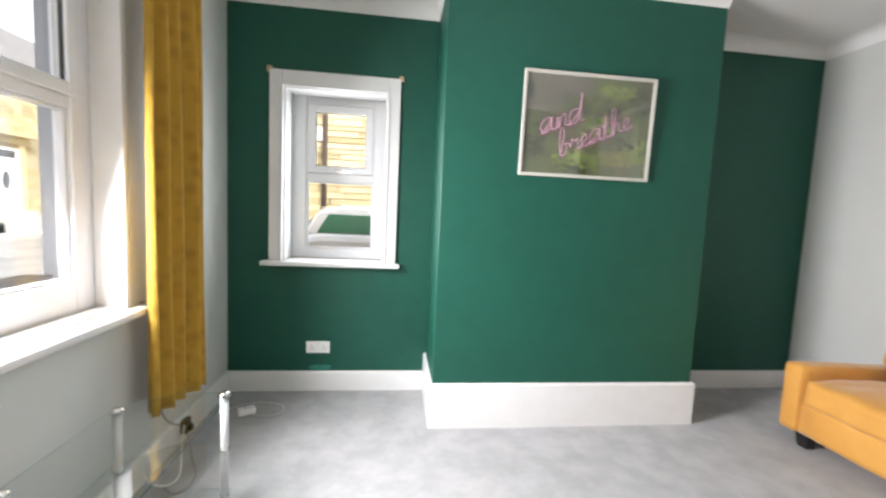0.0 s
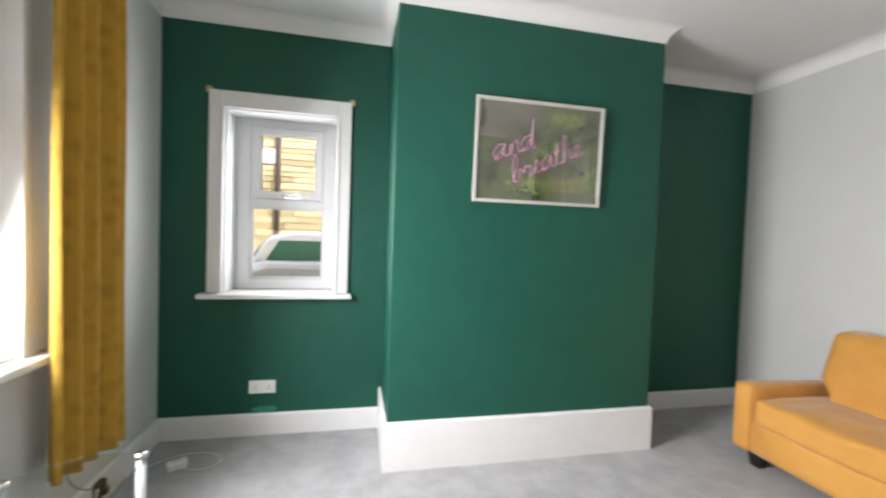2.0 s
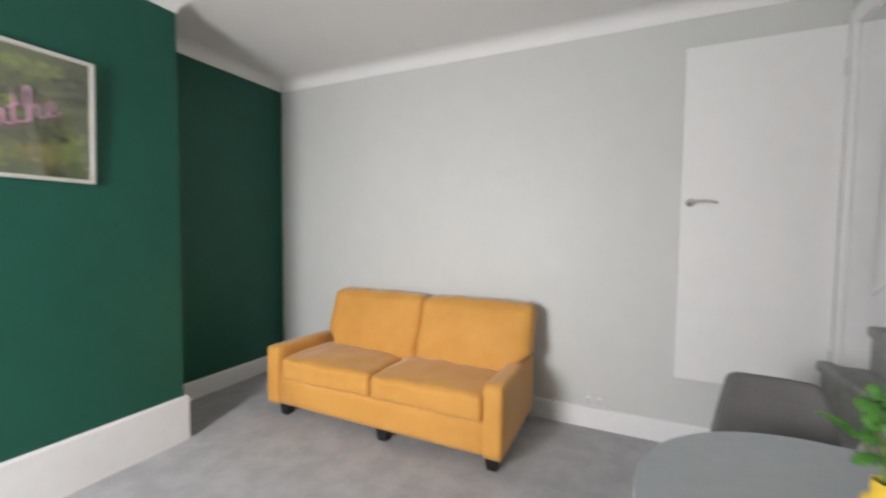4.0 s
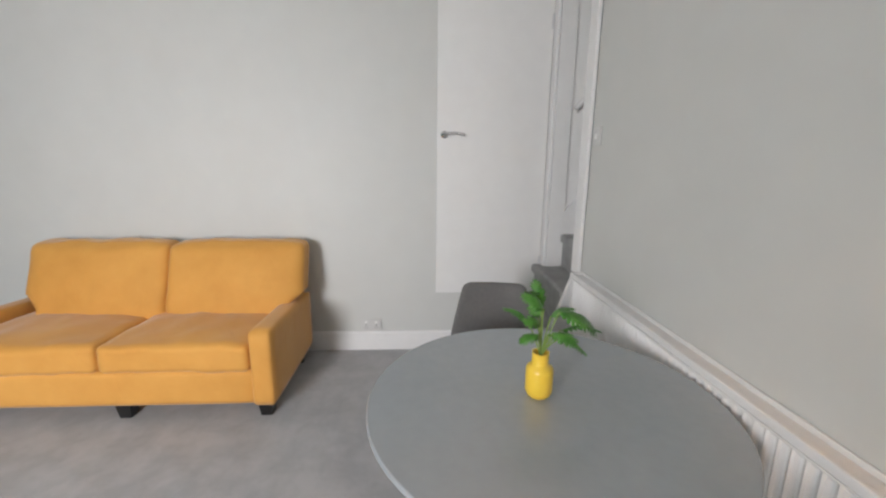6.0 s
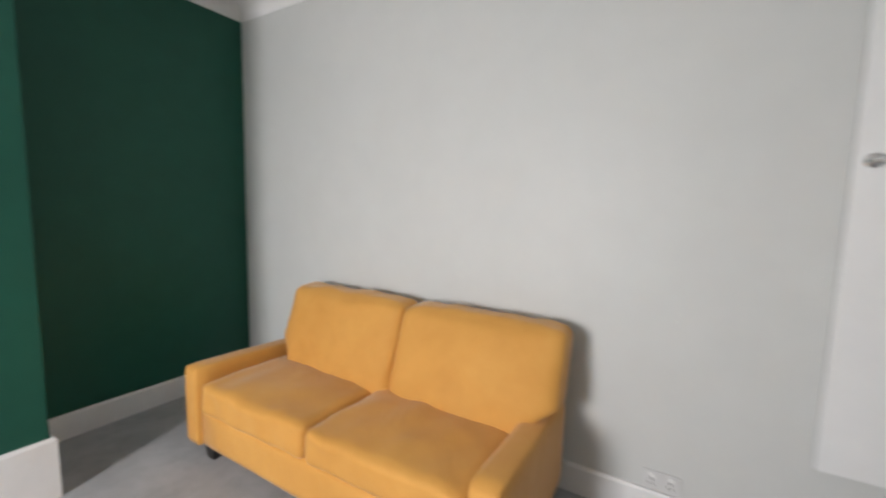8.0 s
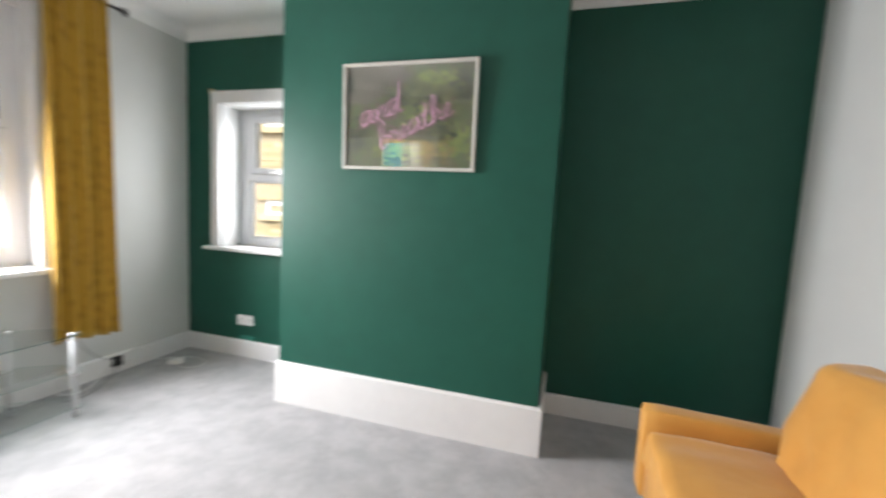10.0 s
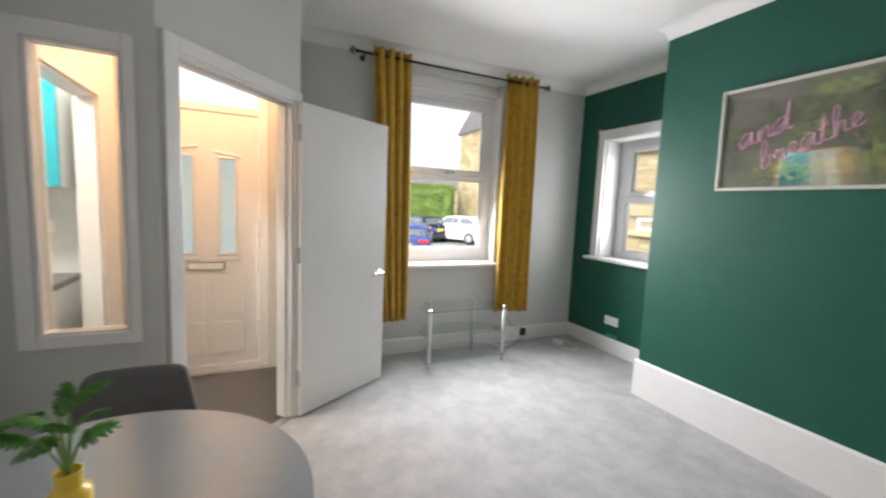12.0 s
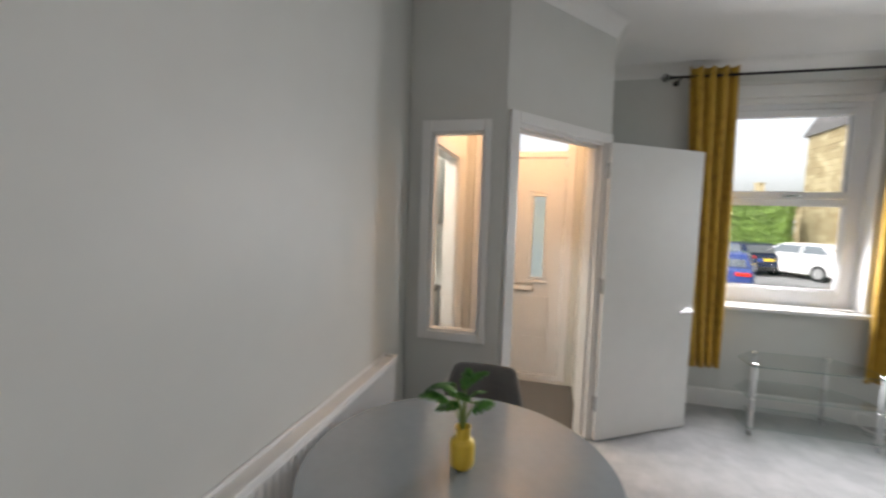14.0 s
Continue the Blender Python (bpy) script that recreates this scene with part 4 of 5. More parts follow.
def mixed(name, rows, scale, rough=0.7):
    """Several tones laid over one noise, as in a printed photograph of leaves."""
    m = mat(name, rows[0][1], rough, 0, scale, 0.1)
    nt = m.node_tree
    tc = next(n for n in nt.nodes if n.type == "TEX_COORD")
    tex = nt.nodes.new("ShaderNodeTexNoise")
    tex.inputs["Scale"].default_value, tex.inputs["Detail"].default_value, tex.inputs["Roughness"].default_value = scale, 8.0, 0.7
    tex.inputs["Distortion"].default_value = 0.6
    nt.links.new(tc.outputs["Object"], tex.inputs["Vector"])
    ramp = nt.nodes.new("ShaderNodeValToRGB")
    el = ramp.color_ramp.elements
    el[0].position, el[0].color = rows[0][0], (*rows[0][1], 1)
    el[1].position, el[1].color = rows[-1][0], (*rows[-1][1], 1)
    for p, c in rows[1:-1]:
        el.new(p).color = (*c, 1)
    nt.links.new(tex.outputs["Fac"], ramp.inputs["Fac"])
    nt.links.new(ramp.outputs["Color"], nt.nodes["Principled BSDF"].inputs["Base Color"])
    return m


PRINT = mixed("printed_foliage", [(0.30, (0.028, 0.036, 0.016)), (0.42, (0.075, 0.088, 0.036)), (0.50, (0.115, 0.118, 0.058)), (0.58, (0.07, 0.125, 0.034)), (0.68, (0.14, 0.145, 0.075))], 11)
PRINT_GREY = mixed("printed_grey_wall", [(0.3, (0.105, 0.098, 0.074)), (0.7, (0.15, 0.14, 0.108))], 6)
PRINT_LEAF = [varied("printed_leaf_bright", (0.095, 0.15, 0.028), (0.25, 0.31, 0.065), 0.7, 40), varied("printed_leaf_mid", (0.07, 0.095, 0.032), (0.15, 0.17, 0.065), 0.7, 40),
              varied("printed_leaf_dark", (0.016, 0.028, 0.012), (0.06, 0.065, 0.03), 0.7, 40), varied("printed_leaf_yellow", (0.13, 0.11, 0.04), (0.27, 0.24, 0.06), 0.7, 40)]
PINK = mat("printed_pink_neon", (0.82, 0.44, 0.62), 0.6)
HALO = mat("printed_magenta_glow", (0.15, 0.06, 0.08), 0.7, 0, 40, 0.2)
SPILL = varied("printed_faint_magenta", (0.085, 0.075, 0.045), (0.17, 0.07, 0.085), 0.7, 40)

CREAM = mat("cream_frame_paint", (0.52, 0.51, 0.46), 0.55)
PW, PH = 0.824, 0.611
pic = thing("picture", pose(1.408, BY - 0.013, 1.884, 1.9), "white-framed print of a pink neon sign among leaves", "picture")
part("frame", bars(-PW / 2, PW / 2, -PH / 2, PH / 2, 0.016, -0.022, 0.0), CREAM, pic)
part("mat_bead", bars(-PW / 2 + 0.016, PW / 2 - 0.016, -PH / 2 + 0.016, PH / 2 - 0.016, 0.003, -0.016, -0.002), CREAM, pic)
art = part("print", boxes((-PW / 2 + 0.017, PW / 2 - 0.017, -0.007, -0.001, -PH / 2 + 0.017, PH / 2 - 0.017)), PRINT, pic, "printed photograph of foliage")
w, h = PW - 0.04, PH - 0.04


def uv(u, v, d=0.0):
    return (-w / 2 + u * w, -0.0075 - d, h / 2 - v * h)


def blob(bm, u, v, ru, rv, d, n=9, jag=0.25, rng=random):
    vs = []
    for k in range(n):
        a, r = -2 * math.pi * k / n, 1 + rng.uniform(-jag, jag)
        vs.append(bm.verts.new(uv(min(1, max(0, u + ru * r * math.cos(a))), min(1, max(0, v + rv * r * math.sin(a))), d)))
    bm.faces.new(vs)


rng = random.Random(11)
bm = bmesh.new()
blob(bm, 0.14, 0.16, 0.2, 0.24, 0.0003, 14, 0.2, rng)
blob(bm, 0.36, 0.10, 0.16, 0.13, 0.0004, 12, 0.2, rng)
part("print_wall", bm, PRINT_GREY, art)
groups = [(0.70, 0.15, 0.14, 0.08, 26, 0), (0.66, 0.24, 0.2, 0.1, 34, 1), (0.58, 0.48, 0.14, 0.10, 20, 0), (0.42, 0.86, 0.16, 0.08, 42, 0), (0.28, 0.76, 0.14, 0.1, 24, 1),
          (0.74, 0.80, 0.1, 0.1, 22, 3), (0.9, 0.72, 0.09, 0.14, 30, 0), (0.84, 0.45, 0.12, 0.16, 30, 1), (0.6, 0.72, 0.2, 0.12, 34, 1), (0.1, 0.7, 0.1, 0.25, 24, 2),
          (0.93, 0.2, 0.06, 0.15, 18, 2), (0.42, 0.93, 0.1, 0.05, 14, 2), (0.5, 0.3, 0.2, 0.14, 30, 2), (0.72, 0.62, 0.14, 0.12, 20, 2)]
sets = [bmesh.new() for _ in PRINT_LEAF]
for gu, gv, su, sv, n, kind in groups:
    for _ in range(int(n * 5)):
        r = rng.choice((0.005, 0.007, 0.010, 0.015, 0.024))
        blob(sets[kind], rng.gauss(gu, su * 0.6), rng.gauss(gv, sv * 0.6), r, r * rng.uniform(0.6, 1.4), rng.uniform(0.0005, 0.0022), 6, 0.4, rng)
blob(sets[2], 0.035, 0.17, 0.022, 0.10, 0.0024, 8, 0.25, rng)
for b, m in zip(sets, PRINT_LEAF):
    tagged(part("print_leaves", b, m, art), kind="stuff")


def script(word, u0, v0, size, slope):
    """Joined handwriting: each letter is a short line of (across, up) marks in units of the letter's height."""
    letters = {}
    letters["a"] = ([(0, 0), (0.54, 0.8), (0.26, 1.0), (-0.04, 0.55), (0.12, 0.0), (0.42, 0.22), (0.58, 0.95), (0.54, 0.12), (0.74, 0.05)], 0.78)
    letters["n"] = ([(0, 0.05), (0.12, 0.85), (0.12, 0.0), (0.32, 0.8), (0.5, 0.85), (0.5, 0.1), (0.7, 0.08)], 0.72)
    letters["d"] = ([(0, 0), (0.54, 0.78), (0.26, 1.0), (-0.04, 0.55), (0.12, 0.0), (0.44, 0.25), (0.7, 2.05), (0.56, 0.15), (0.78, 0.05)], 0.8)
    letters["b"] = ([(0, 0.0), (0.35, 1.6), (0.25, 2.1), (0.08, 1.6), (0.02, 0.2), (0.22, -0.05), (0.42, 0.35), (0.36, 0.8), (0.6, 0.65)], 0.66)
    letters["r"] = ([(0, 0.4), (0.12, 0.95), (0.22, 0.75), (0.42, 0.78), (0.38, 0.1), (0.55, 0.05)], 0.58)
    letters["e"] = ([(0, 0.1), (0.38, 0.65), (0.25, 0.95), (0.05, 0.5), (0.2, 0.0), (0.55, 0.2)], 0.58)
    letters["t"] = ([(0, 0.05), (0.2, 1.75), (0.14, 0.95), (-0.05, 1.02), (0.36, 1.12), (0.15, 0.95), (0.14, 0.1), (0.42, 0.05)], 0.47)
    letters["h"] = ([(0, 0.05), (0.32, 1.7), (0.2, 2.05), (0.08, 1.4), (0.08, 0.0), (0.3, 0.8), (0.46, 0.75), (0.46, 0.1), (0.65, 0.06)], 0.68)
    pts, x = [], 0.0
    for c in word:
        marks, wide = letters[c]
        pts += [(x + a, b) for a, b in marks]
        x += wide
    out = []
    for k in range(len(pts) - 1):
        p0, p1, p2, p3 = pts[max(0, k - 1)], pts[k], pts[k + 1], pts[min(len(pts) - 1, k + 2)]
        for j in range(6):
            t = j / 6
            q = [0.5 * (2 * p1[i] + (p2[i] - p0[i]) * t + (2 * p0[i] - 5 * p1[i] + 4 * p2[i] - p3[i]) * t * t + (3 * p1[i] - p0[i] - 3 * p2[i] + p3[i]) * t ** 3) for i in (0, 1)]
            out.append(q)
    out.append(pts[-1])
    ca, sa = math.cos(slope), math.sin(slope)
    res = []
    for a, b in out:
        a = (a * 1.6 + 0.25 * b) * size
        b = b * size
        res.append((-w / 2 + u0 * w + a * ca - b * sa, h / 2 - v0 * h + a * sa + b * ca))
    return res


def ribbon(pts, r, d):
    bm = bmesh.new()
    for k, ((x0, z0), (x1, z1)) in enumerate(zip(pts, pts[1:])):
        d -= 5e-6
        v = Vector((x1 - x0, z1 - z0))
        if v.length < 1e-6:
            continue
        v.normalize()
        nx, nz = -v.y * r, v.x * r
        ex, ez = v.x * r * 0.5, v.y * r * 0.5
        bm.faces.new([bm.verts.new((px, d, pz)) for px, pz in ((x0 - ex + nx, z0 - ez + nz), (x1 + ex + nx, z1 + ez + nz), (x1 + ex - nx, z1 + ez - nz), (x0 - ex - nx, z0 - ez - nz))])
    return bm


for word, u0, v0, size, ang in (("and", 0.135, 0.602, 0.076, 21), ("breathe", 0.295, 0.815, 0.070, 24)):
    pts = script(word, u0, v0, size, radians(ang))
    spill = bmesh.new()
    for x, z in pts[::3]:
        for _ in range(3):
            blob(spill, (x + w / 2 + rng.gauss(0, 0.016)) / w, (h / 2 - z + rng.gauss(0, 0.016)) / h, 0.011, 0.013, rng.uniform(0.0012, 0.0018), 6, 0.4, rng)
    tagged(part("neon_spill", spill, SPILL, art), kind="stuff")
    part("neon_glow", ribbon([(x + 0.004, z - 0.006) for x, z in pts], 0.0055, -0.0095), HALO, art)
    part("neon_lettering", ribbon(pts, 0.0023, -0.0114), PINK, art, "pink handwritten neon words")
bm, n = bmesh.new(), 14
grid = [[bm.verts.new((-w / 2 + w * i / n, -0.0145 - 0.0045 * math.sin(math.pi * i / n) * math.sin(math.pi * j / n), -h / 2 + h * j / n)) for i in range(n + 1)] for j in range(n + 1)]
for j in range(n):
    for i in range(n):
        bm.faces.new((grid[j][i], grid[j][i + 1], grid[j + 1][i + 1], grid[j + 1][i]))
ob = part("glazing", bm, ACRYLIC, pic, "clear bowed acrylic glazing", True)
ob.visible_shadow = False


# ---- sockets, switch and cables ----
def socket(m, label, gangs=2, wide=0.165, high=0.086, plastic=PLASTIC):
    t = thing("wall_socket", m, label, "socket")
    part("plate", boxes((-wide / 2, wide / 2, -0.010, 0.0, 0, high), bevel=0.003), plastic, t)
    for k in range(gangs):
        c = (k - (gangs - 1) / 2) * wide / gangs
        part("switch", boxes((c - 0.008, c + 0.008, -0.014, -0.0102, high - 0.026, high - 0.010), bevel=0.002), PLASTIC, t)
        bm = boxes((c - 0.003, c + 0.003, -0.0112, -0.0102, 0.044, 0.054), (c - 0.013, c - 0.007, -0.0112, -0.0102, 0.026, 0.031), (c + 0.007, c + 0.013, -0.0112, -0.0102, 0.026, 0.031))
        part("pin_holes", bm, RUBBER, t)
    return t


socket(pose(-0.246, N - 0.001, 0.280), "white double wall socket on the green wall")
socket(pose(E - 0.001, 0.136, 0.146, 0, 0, -90), "pale double wall socket just above the skirting", 2, 0.146, 0.086, mat("dull_white_plastic", (0.6, 0.6, 0.59), 0.4))
t = thing("light_switch", pose(2.80, S + 0.001, 1.45, 0, 0, 180), "white single light switch on grey wall", "light switch")
part("plate", boxes((-0.043, 0.043, -0.009, 0, 0, 0.086), bevel=0.003), mat("pale_grey_plastic", (0.6, 0.6, 0.59), 0.35), t)
part("rocker", boxes((-0.009, 0.009, -0.014, -0.0092, 0.03, 0.056), bevel=0.002), PLASTIC, t)
bm = bmesh.new()
rng = random.Random(3)
vs = []
for k in range(16):
    a = -2 * math.pi * k / 16
    vs.append(bm.verts.new((-0.23 + 0.085 * math.cos(a) * rng.uniform(0.75, 1.1), N - 0.0012, 0.168 + 0.026 * math.sin(a) * rng.uniform(0.7, 1.1))))
bm.faces.new(vs)
tagged(mesh_object("paint_patch", bm, PATCH), "pale green smear of touch-up paint below the socket", "paint mark", kind="structure")


def cable(pts, r, material, label):
    cu = bpy.data.curves.new("cable", "CURVE")
    cu.dimensions, cu.bevel_depth, cu.bevel_resolution = "3D", r, 3
    sp = cu.splines.new("NURBS")
    sp.points.add(len(pts) - 1)
    for p, q in zip(sp.points, pts):
        p.co = (*q, 1)
    sp.use_endpoint_u, sp.order_u = True, 4
    cu.materials.append(material)
    return tagged(new("cable", cu), label, "cable")


cable([(-0.92, 2.06, 0.858), (-0.84, 2.075, 0.862), (-0.80, 2.085, 0.85), (-0.80, 2.10, 0.75), (-0.82, 2.11, 0.62), (-0.80, 2.10, 0.5), (-0.83, 2.12, 0.36), (-0.84, 2.2, 0.2), (-0.83, 2.33, 0.13)], 0.0035, mat("grey_cable", (0.25, 0.25, 0.26), 0.5), "thin grey cable dropping from the window board")
# the black lead's colour is greyed to paint in the glass shelves' haze
cable([(-0.835, 2.40, 0.07), (-0.80, 2.36, 0.012), (-0.72, 2.2, 0.006), (-0.6, 2.05, 0.006), (-0.66, 1.9, 0.006), (-0.74, 2.0, 0.006)], 0.003, mat("hazed_black_cable", (0.2, 0.2, 0.2), 0.5), "black lead trailing over carpet behind the stand")
cable([(-0.832, 2.37, 0.11), (-0.80, 2.26, 0.03), (-0.73, 2.14, 0.006), (-0.70, 2.02, 0.006), (-0.75, 1.93, 0.05), (-0.83, 1.96, 0.12), (-0.84, 2.08, 0.10), (-0.80, 2.16, 0.02)], 0.004, PLASTIC, "white lead hanging in a loop behind the stand")
t = thing("junction_box", pose(W + 0.019, 2.395, 0.055, 0, 0, 90), "small black telephone box on the skirting", "junction box")
part("box", boxes((-0.03, 0.03, -0.03, 0.0, 0, 0.075), bevel=0.004), RUBBER, t)
part("plug", boxes((-0.012, 0.02, -0.048, -0.0302, 0.01, 0.04), bevel=0.003), RUBBER, t)
t = thing("floor_plug", pose(-0.62, 2.70, 0.0, 0, 0, 30), "white plug top lying on carpet in the corner", "plug")
part("body", boxes((-0.05, 0.05, -0.03, 0.03, 0, 0.04), bevel=0.008), PLASTIC, t)
for x, y in ((-0.012, -0.012), (-0.012, 0.012), (0.010, 0.0)):
    part("pin", boxes((x - 0.003, x + 0.003, y - 0.002, y + 0.002, 0.0402, 0.055)), CHROME, t)
cable([(-0.62, 2.68, 0.02), (-0.5, 2.62, 0.006), (-0.38, 2.70, 0.005), (-0.42, 2.82, 0.005), (-0.58, 2.86, 0.005), (-0.74, 2.8, 0.005), (-0.82, 2.62, 0.02), (-0.835, 2.45, 0.09)], 0.0022, PLASTIC, "white lead looping over carpet to the skirting")


# ---- outside: street, houses, cars ----
def gz(x, y):
    return -0.30 + 0.025 * max(-14.0, min(0.0, x + 1)) + 0.03 * max(0.0, min(14.0, y - 6))


STONE = varied("honey_sandstone", (0.33, 0.265, 0.145), (0.52, 0.44, 0.27))
MORTAR = mat("pale_mortar", (0.36, 0.30, 0.20), 0.95, 0, 12, 0.15)
SLATE = mat("grey_slate", (0.16, 0.155, 0.155), 0.7, 0, 8, 0.2, 0.4, 20)
ROAD = blotched("pale_worn_asphalt", (0.22, 0.22, 0.22), (0.32, 0.32, 0.315), 0.8, 0.3, 0.7, 0.9, 0.4, 60)
FLAG = mat("pale_paving", (0.42, 0.41, 0.38), 0.9, 0, 2, 0.12, 0.3, 30)
DARKGLASS = mat("dark_house_glass", (0.05, 0.06, 0.065), 0.08)
PIPE = mat("brown_drainpipe", (0.10, 0.07, 0.06), 0.5)
HEDGE = blotched("clipped_hedge_leaf", (0.11, 0.18, 0.035), (0.21, 0.33, 0.07), 2.0, 0.3, 0.7, 0.6, 0.2, 40)
TYRE = mat("black_tyre", (0.015, 0.015, 0.015), 0.8)
RIM = mat("alloy_rim", (0.6, 0.6, 0.6), 0.3, 0.8)
CARGLASS = mat("tinted_car_glass", (0.28, 0.31, 0.33), 0.06, 0.7)
# opaque pane; the green seen through the silver car is painted into its colour
GREEN_VIEW_PANE = mat("car_pane_painted_green_view", (0.035, 0.12, 0.07), 0.1)
RED = mat("red_lamp_lens", (0.65, 0.03, 0.02), 0.2)
PLATE = mat("yellow_number_plate", (0.75, 0.55, 0.04), 0.4)

cx = [-400, -150, -60, -30, -24, -20, -17, -15, -13, -11, -9, -7, -5, -3, -1, 1, 4, 8, 30, 150, 400]
cy = [-400, -150, -40, -10, 0, 3, 6, 8, 10, 12, 14, 16, 18, 20, 24, 40, 150, 400]
bm = bmesh.new()
g = [[bm.verts.new((x, y, gz(x, y))) for x in cx] for y in cy]
for j in range(len(cy) - 1):
    for i in range(len(cx) - 1):
        bm.faces.new((g[j][i], g[j][i + 1], g[j + 1][i + 1], g[j + 1][i]))
structure("ground", bm, ROAD, "pale worn asphalt street")


def strip(name, x0, x1, ys, label, up=0.11):
    bm = bmesh.new()
    rows = []
    for y in ys:
        a, b = gz(x0, y), gz(x1, y)
        rows.append([bm.verts.new(c) for c in ((x0, y, a - 0.2), (x0, y, a + up), (x1, y, b + up), (x1, y, b - 0.2))])
    for p, q in zip(rows, rows[1:]):
        for k in range(3):
            bm.faces.new((p[k], p[k + 1], q[k + 1], q[k]))
    bm.faces.new(rows[0])
    bm.faces.new(rows[-1][::-1])
    return structure(name, bm, FLAG, label)


strip("pavement_far", -15.0, -13.1, (12.5, 14, 16, 18, 20, 30, 45), "pale paved footway along the stone terrace")
strip("pavement_near", -2.2, -1.2, (-12, -5, 0, 3, 4.0), "pale paved footway under the front window")


def courses(x0, x1, z0, z1, h, w, rng, holes=()):
    """Rows of stones as (x0, x1, z0, z1), leaving the openings free."""
    out, z, k = [], z0, 0
    while z < z1 - 0.05:
        hh = h * rng.uniform(0.8, 1.2)
        x = x0 - rng.uniform(0, w)
        while x < x1:
            ww = w * rng.uniform(0.6, 1.5)
            a, b = max(x, x0), min(x + ww, x1)
            if b - a > 0.06 and not any(a < c[1] and b > c[0] and z < c[3] and z + hh > c[2] for c in holes):
                out.append((a + 0.008, b - 0.008, z + 0.008, min(z + hh, z1) - 0.008))
            x += ww
        z += hh
    return out


def house_window(parent, m, wide, high):
    f = part("window", bars(-wide / 2, wide / 2, 0, high, 0.07, -0.02, 0.06), UPVC, parent, "white plastic window")
    f.matrix_parent_inverse = Matrix.Identity(4)
    f.matrix_basis = m
    part("pane", boxes((-wide / 2 + 0.06, wide / 2 - 0.06, 0.02, 0.03, 0.06, high - 0.06)), DARKGLASS, f)
    part("glazing_bar", boxes((-wide / 2 + 0.07, wide / 2 - 0.07, -0.015, 0.018, high * 0.68, high * 0.68 + 0.06)), UPVC, f)
    part("lintel", boxes((-wide / 2 - 0.2, wide / 2 + 0.2, -0.07, 0.0, high + 0.01, high + 0.27), bevel=0.01), STONE, f)
    part("sill", boxes((-wide / 2 - 0.15, wide / 2 + 0.15, -0.12, 0.02, -0.16, -0.01), bevel=0.01), STONE, f)
    return f


# stone terrace across the street; its own x runs along the street (world y), its own y runs away from the street
TER = Matrix.Translation((-15.0, 0, 0)) @ Matrix.Rotation(radians(90), 4, "Z")
t = thing("stone_terrace", TER, "honey-coloured stone terrace with slate roof and white front door", "house")
part("wall", boxes((12.6, 34, 0.0, 8.0, -1.0, 6.5)), MORTAR, t)
bm = bmesh.new()
vs = [[bm.verts.new((x, y, z)) for y, z in ((-0.25, 6.42), (4.0, 9.3), (8.25, 6.42), (8.25, 6.3), (-0.25, 6.3))] for x in (12.45, 34.2)]
for k in range(5):
    bm.faces.new((vs[0][k], vs[0][(k + 1) % 5], vs[1][(k + 1) % 5], vs[1][k]))
bm.faces.new(vs[0])
bm.faces.new(vs[1][::-1])
roof = part("roof", bm, SLATE, t, "grey slate roof")
CHIMNEY = varied("sooty_chimney_stone", (0.22, 0.175, 0.135), (0.42, 0.345, 0.27))
part("chimney", boxes((17.55, 18.95, 2.25, 3.15, 7.2, 9.9), (17.4, 19.1, 2.1, 3.3, 9.9, 10.05), (17.46, 19.04, 2.16, 3.24, 9.74, 9.898), bevel=0.02), MORTAR, roof, "tall sooty stone chimney stack")
rng = random.Random(15)
bm = bmesh.new()
for a, b, c, d in courses(17.5, 19.0, 7.2, 9.74, 0.17, 0.42, rng):
    box(bm, a, b, 2.2 - rng.uniform(0, 0.02), 2.26, c, d)
for a, b, c, d in courses(2.27, 3.2, 7.2, 9.74, 0.17, 0.42, rng):
    box(bm, 17.5 - rng.uniform(0, 0.02), 17.56, a, b, c, d)
tagged(part("chimney_stones", bm, CHIMNEY, roof), kind="stuff")
for x in (17.75, 18.25, 18.75):
    bm = lathe(bmesh.new(), [(0.15, 10.05), (0.17, 10.1), (0.12, 10.2), (0.11, 10.6), (0.14, 10.64), (0.13, 10.68)], 16)
    bmesh.ops.translate(bm, vec=(x, 2.7, 0), verts=bm.verts[:])
    part("chimney_pot", bm, MORTAR, roof, "clay chimney pot", True)
part("gutter", boxes((12.5, 34.1, -0.34, -0.22, 6.22, 6.32), bevel=0.02), PIPE, roof)
rng = random.Random(5)
holes = [(14.1, 16.1, 1.2, 3.6), (17.2, 18.95, -1.0, 3.5), (14.1, 16.1, 4.1, 6.0), (19.6, 21.6, 1.2, 3.6)]
bm = bmesh.new()
for a, b, c, d in courses(12.6, 22.5, -0.6, 6.2, 0.24, 0.5, rng, holes):
    box(bm, a, b, -0.03 - rng.uniform(0, 0.015), 0.01, c, d)
tagged(part("facade_stones", bm, STONE, t), kind="stuff")
bm = bmesh.new()
for a, b, c, d in courses(0.0, 8.0, -0.6, 6.4, 0.26, 0.55, rng):
    box(bm, 12.57 - rng.uniform(0, 0.015), 12.61, a, b, c, d)
for a, b, c, d in courses(0.6, 7.4, 6.4, 9.0, 0.26, 0.55, rng):
    top = 9.2 - abs((a + b) / 2 - 4.0) * 0.68
    if d < top:
        box(bm, 12.57 - rng.uniform(0, 0.015), 12.61, a, b, c, d)
tagged(part("gable_stones", bm, STONE, t), kind="stuff")
bm = bmesh.new()
prismv = [bm.verts.new((12.6, y, z)) for y, z in ((0, 6.4), (8, 6.4), (4, 9.2))]
bm.faces.new(prismv)
part("gable", bm, MORTAR, t)
house_window(t, pose(15.1, -0.02, 1.48), 1.6, 1.75)
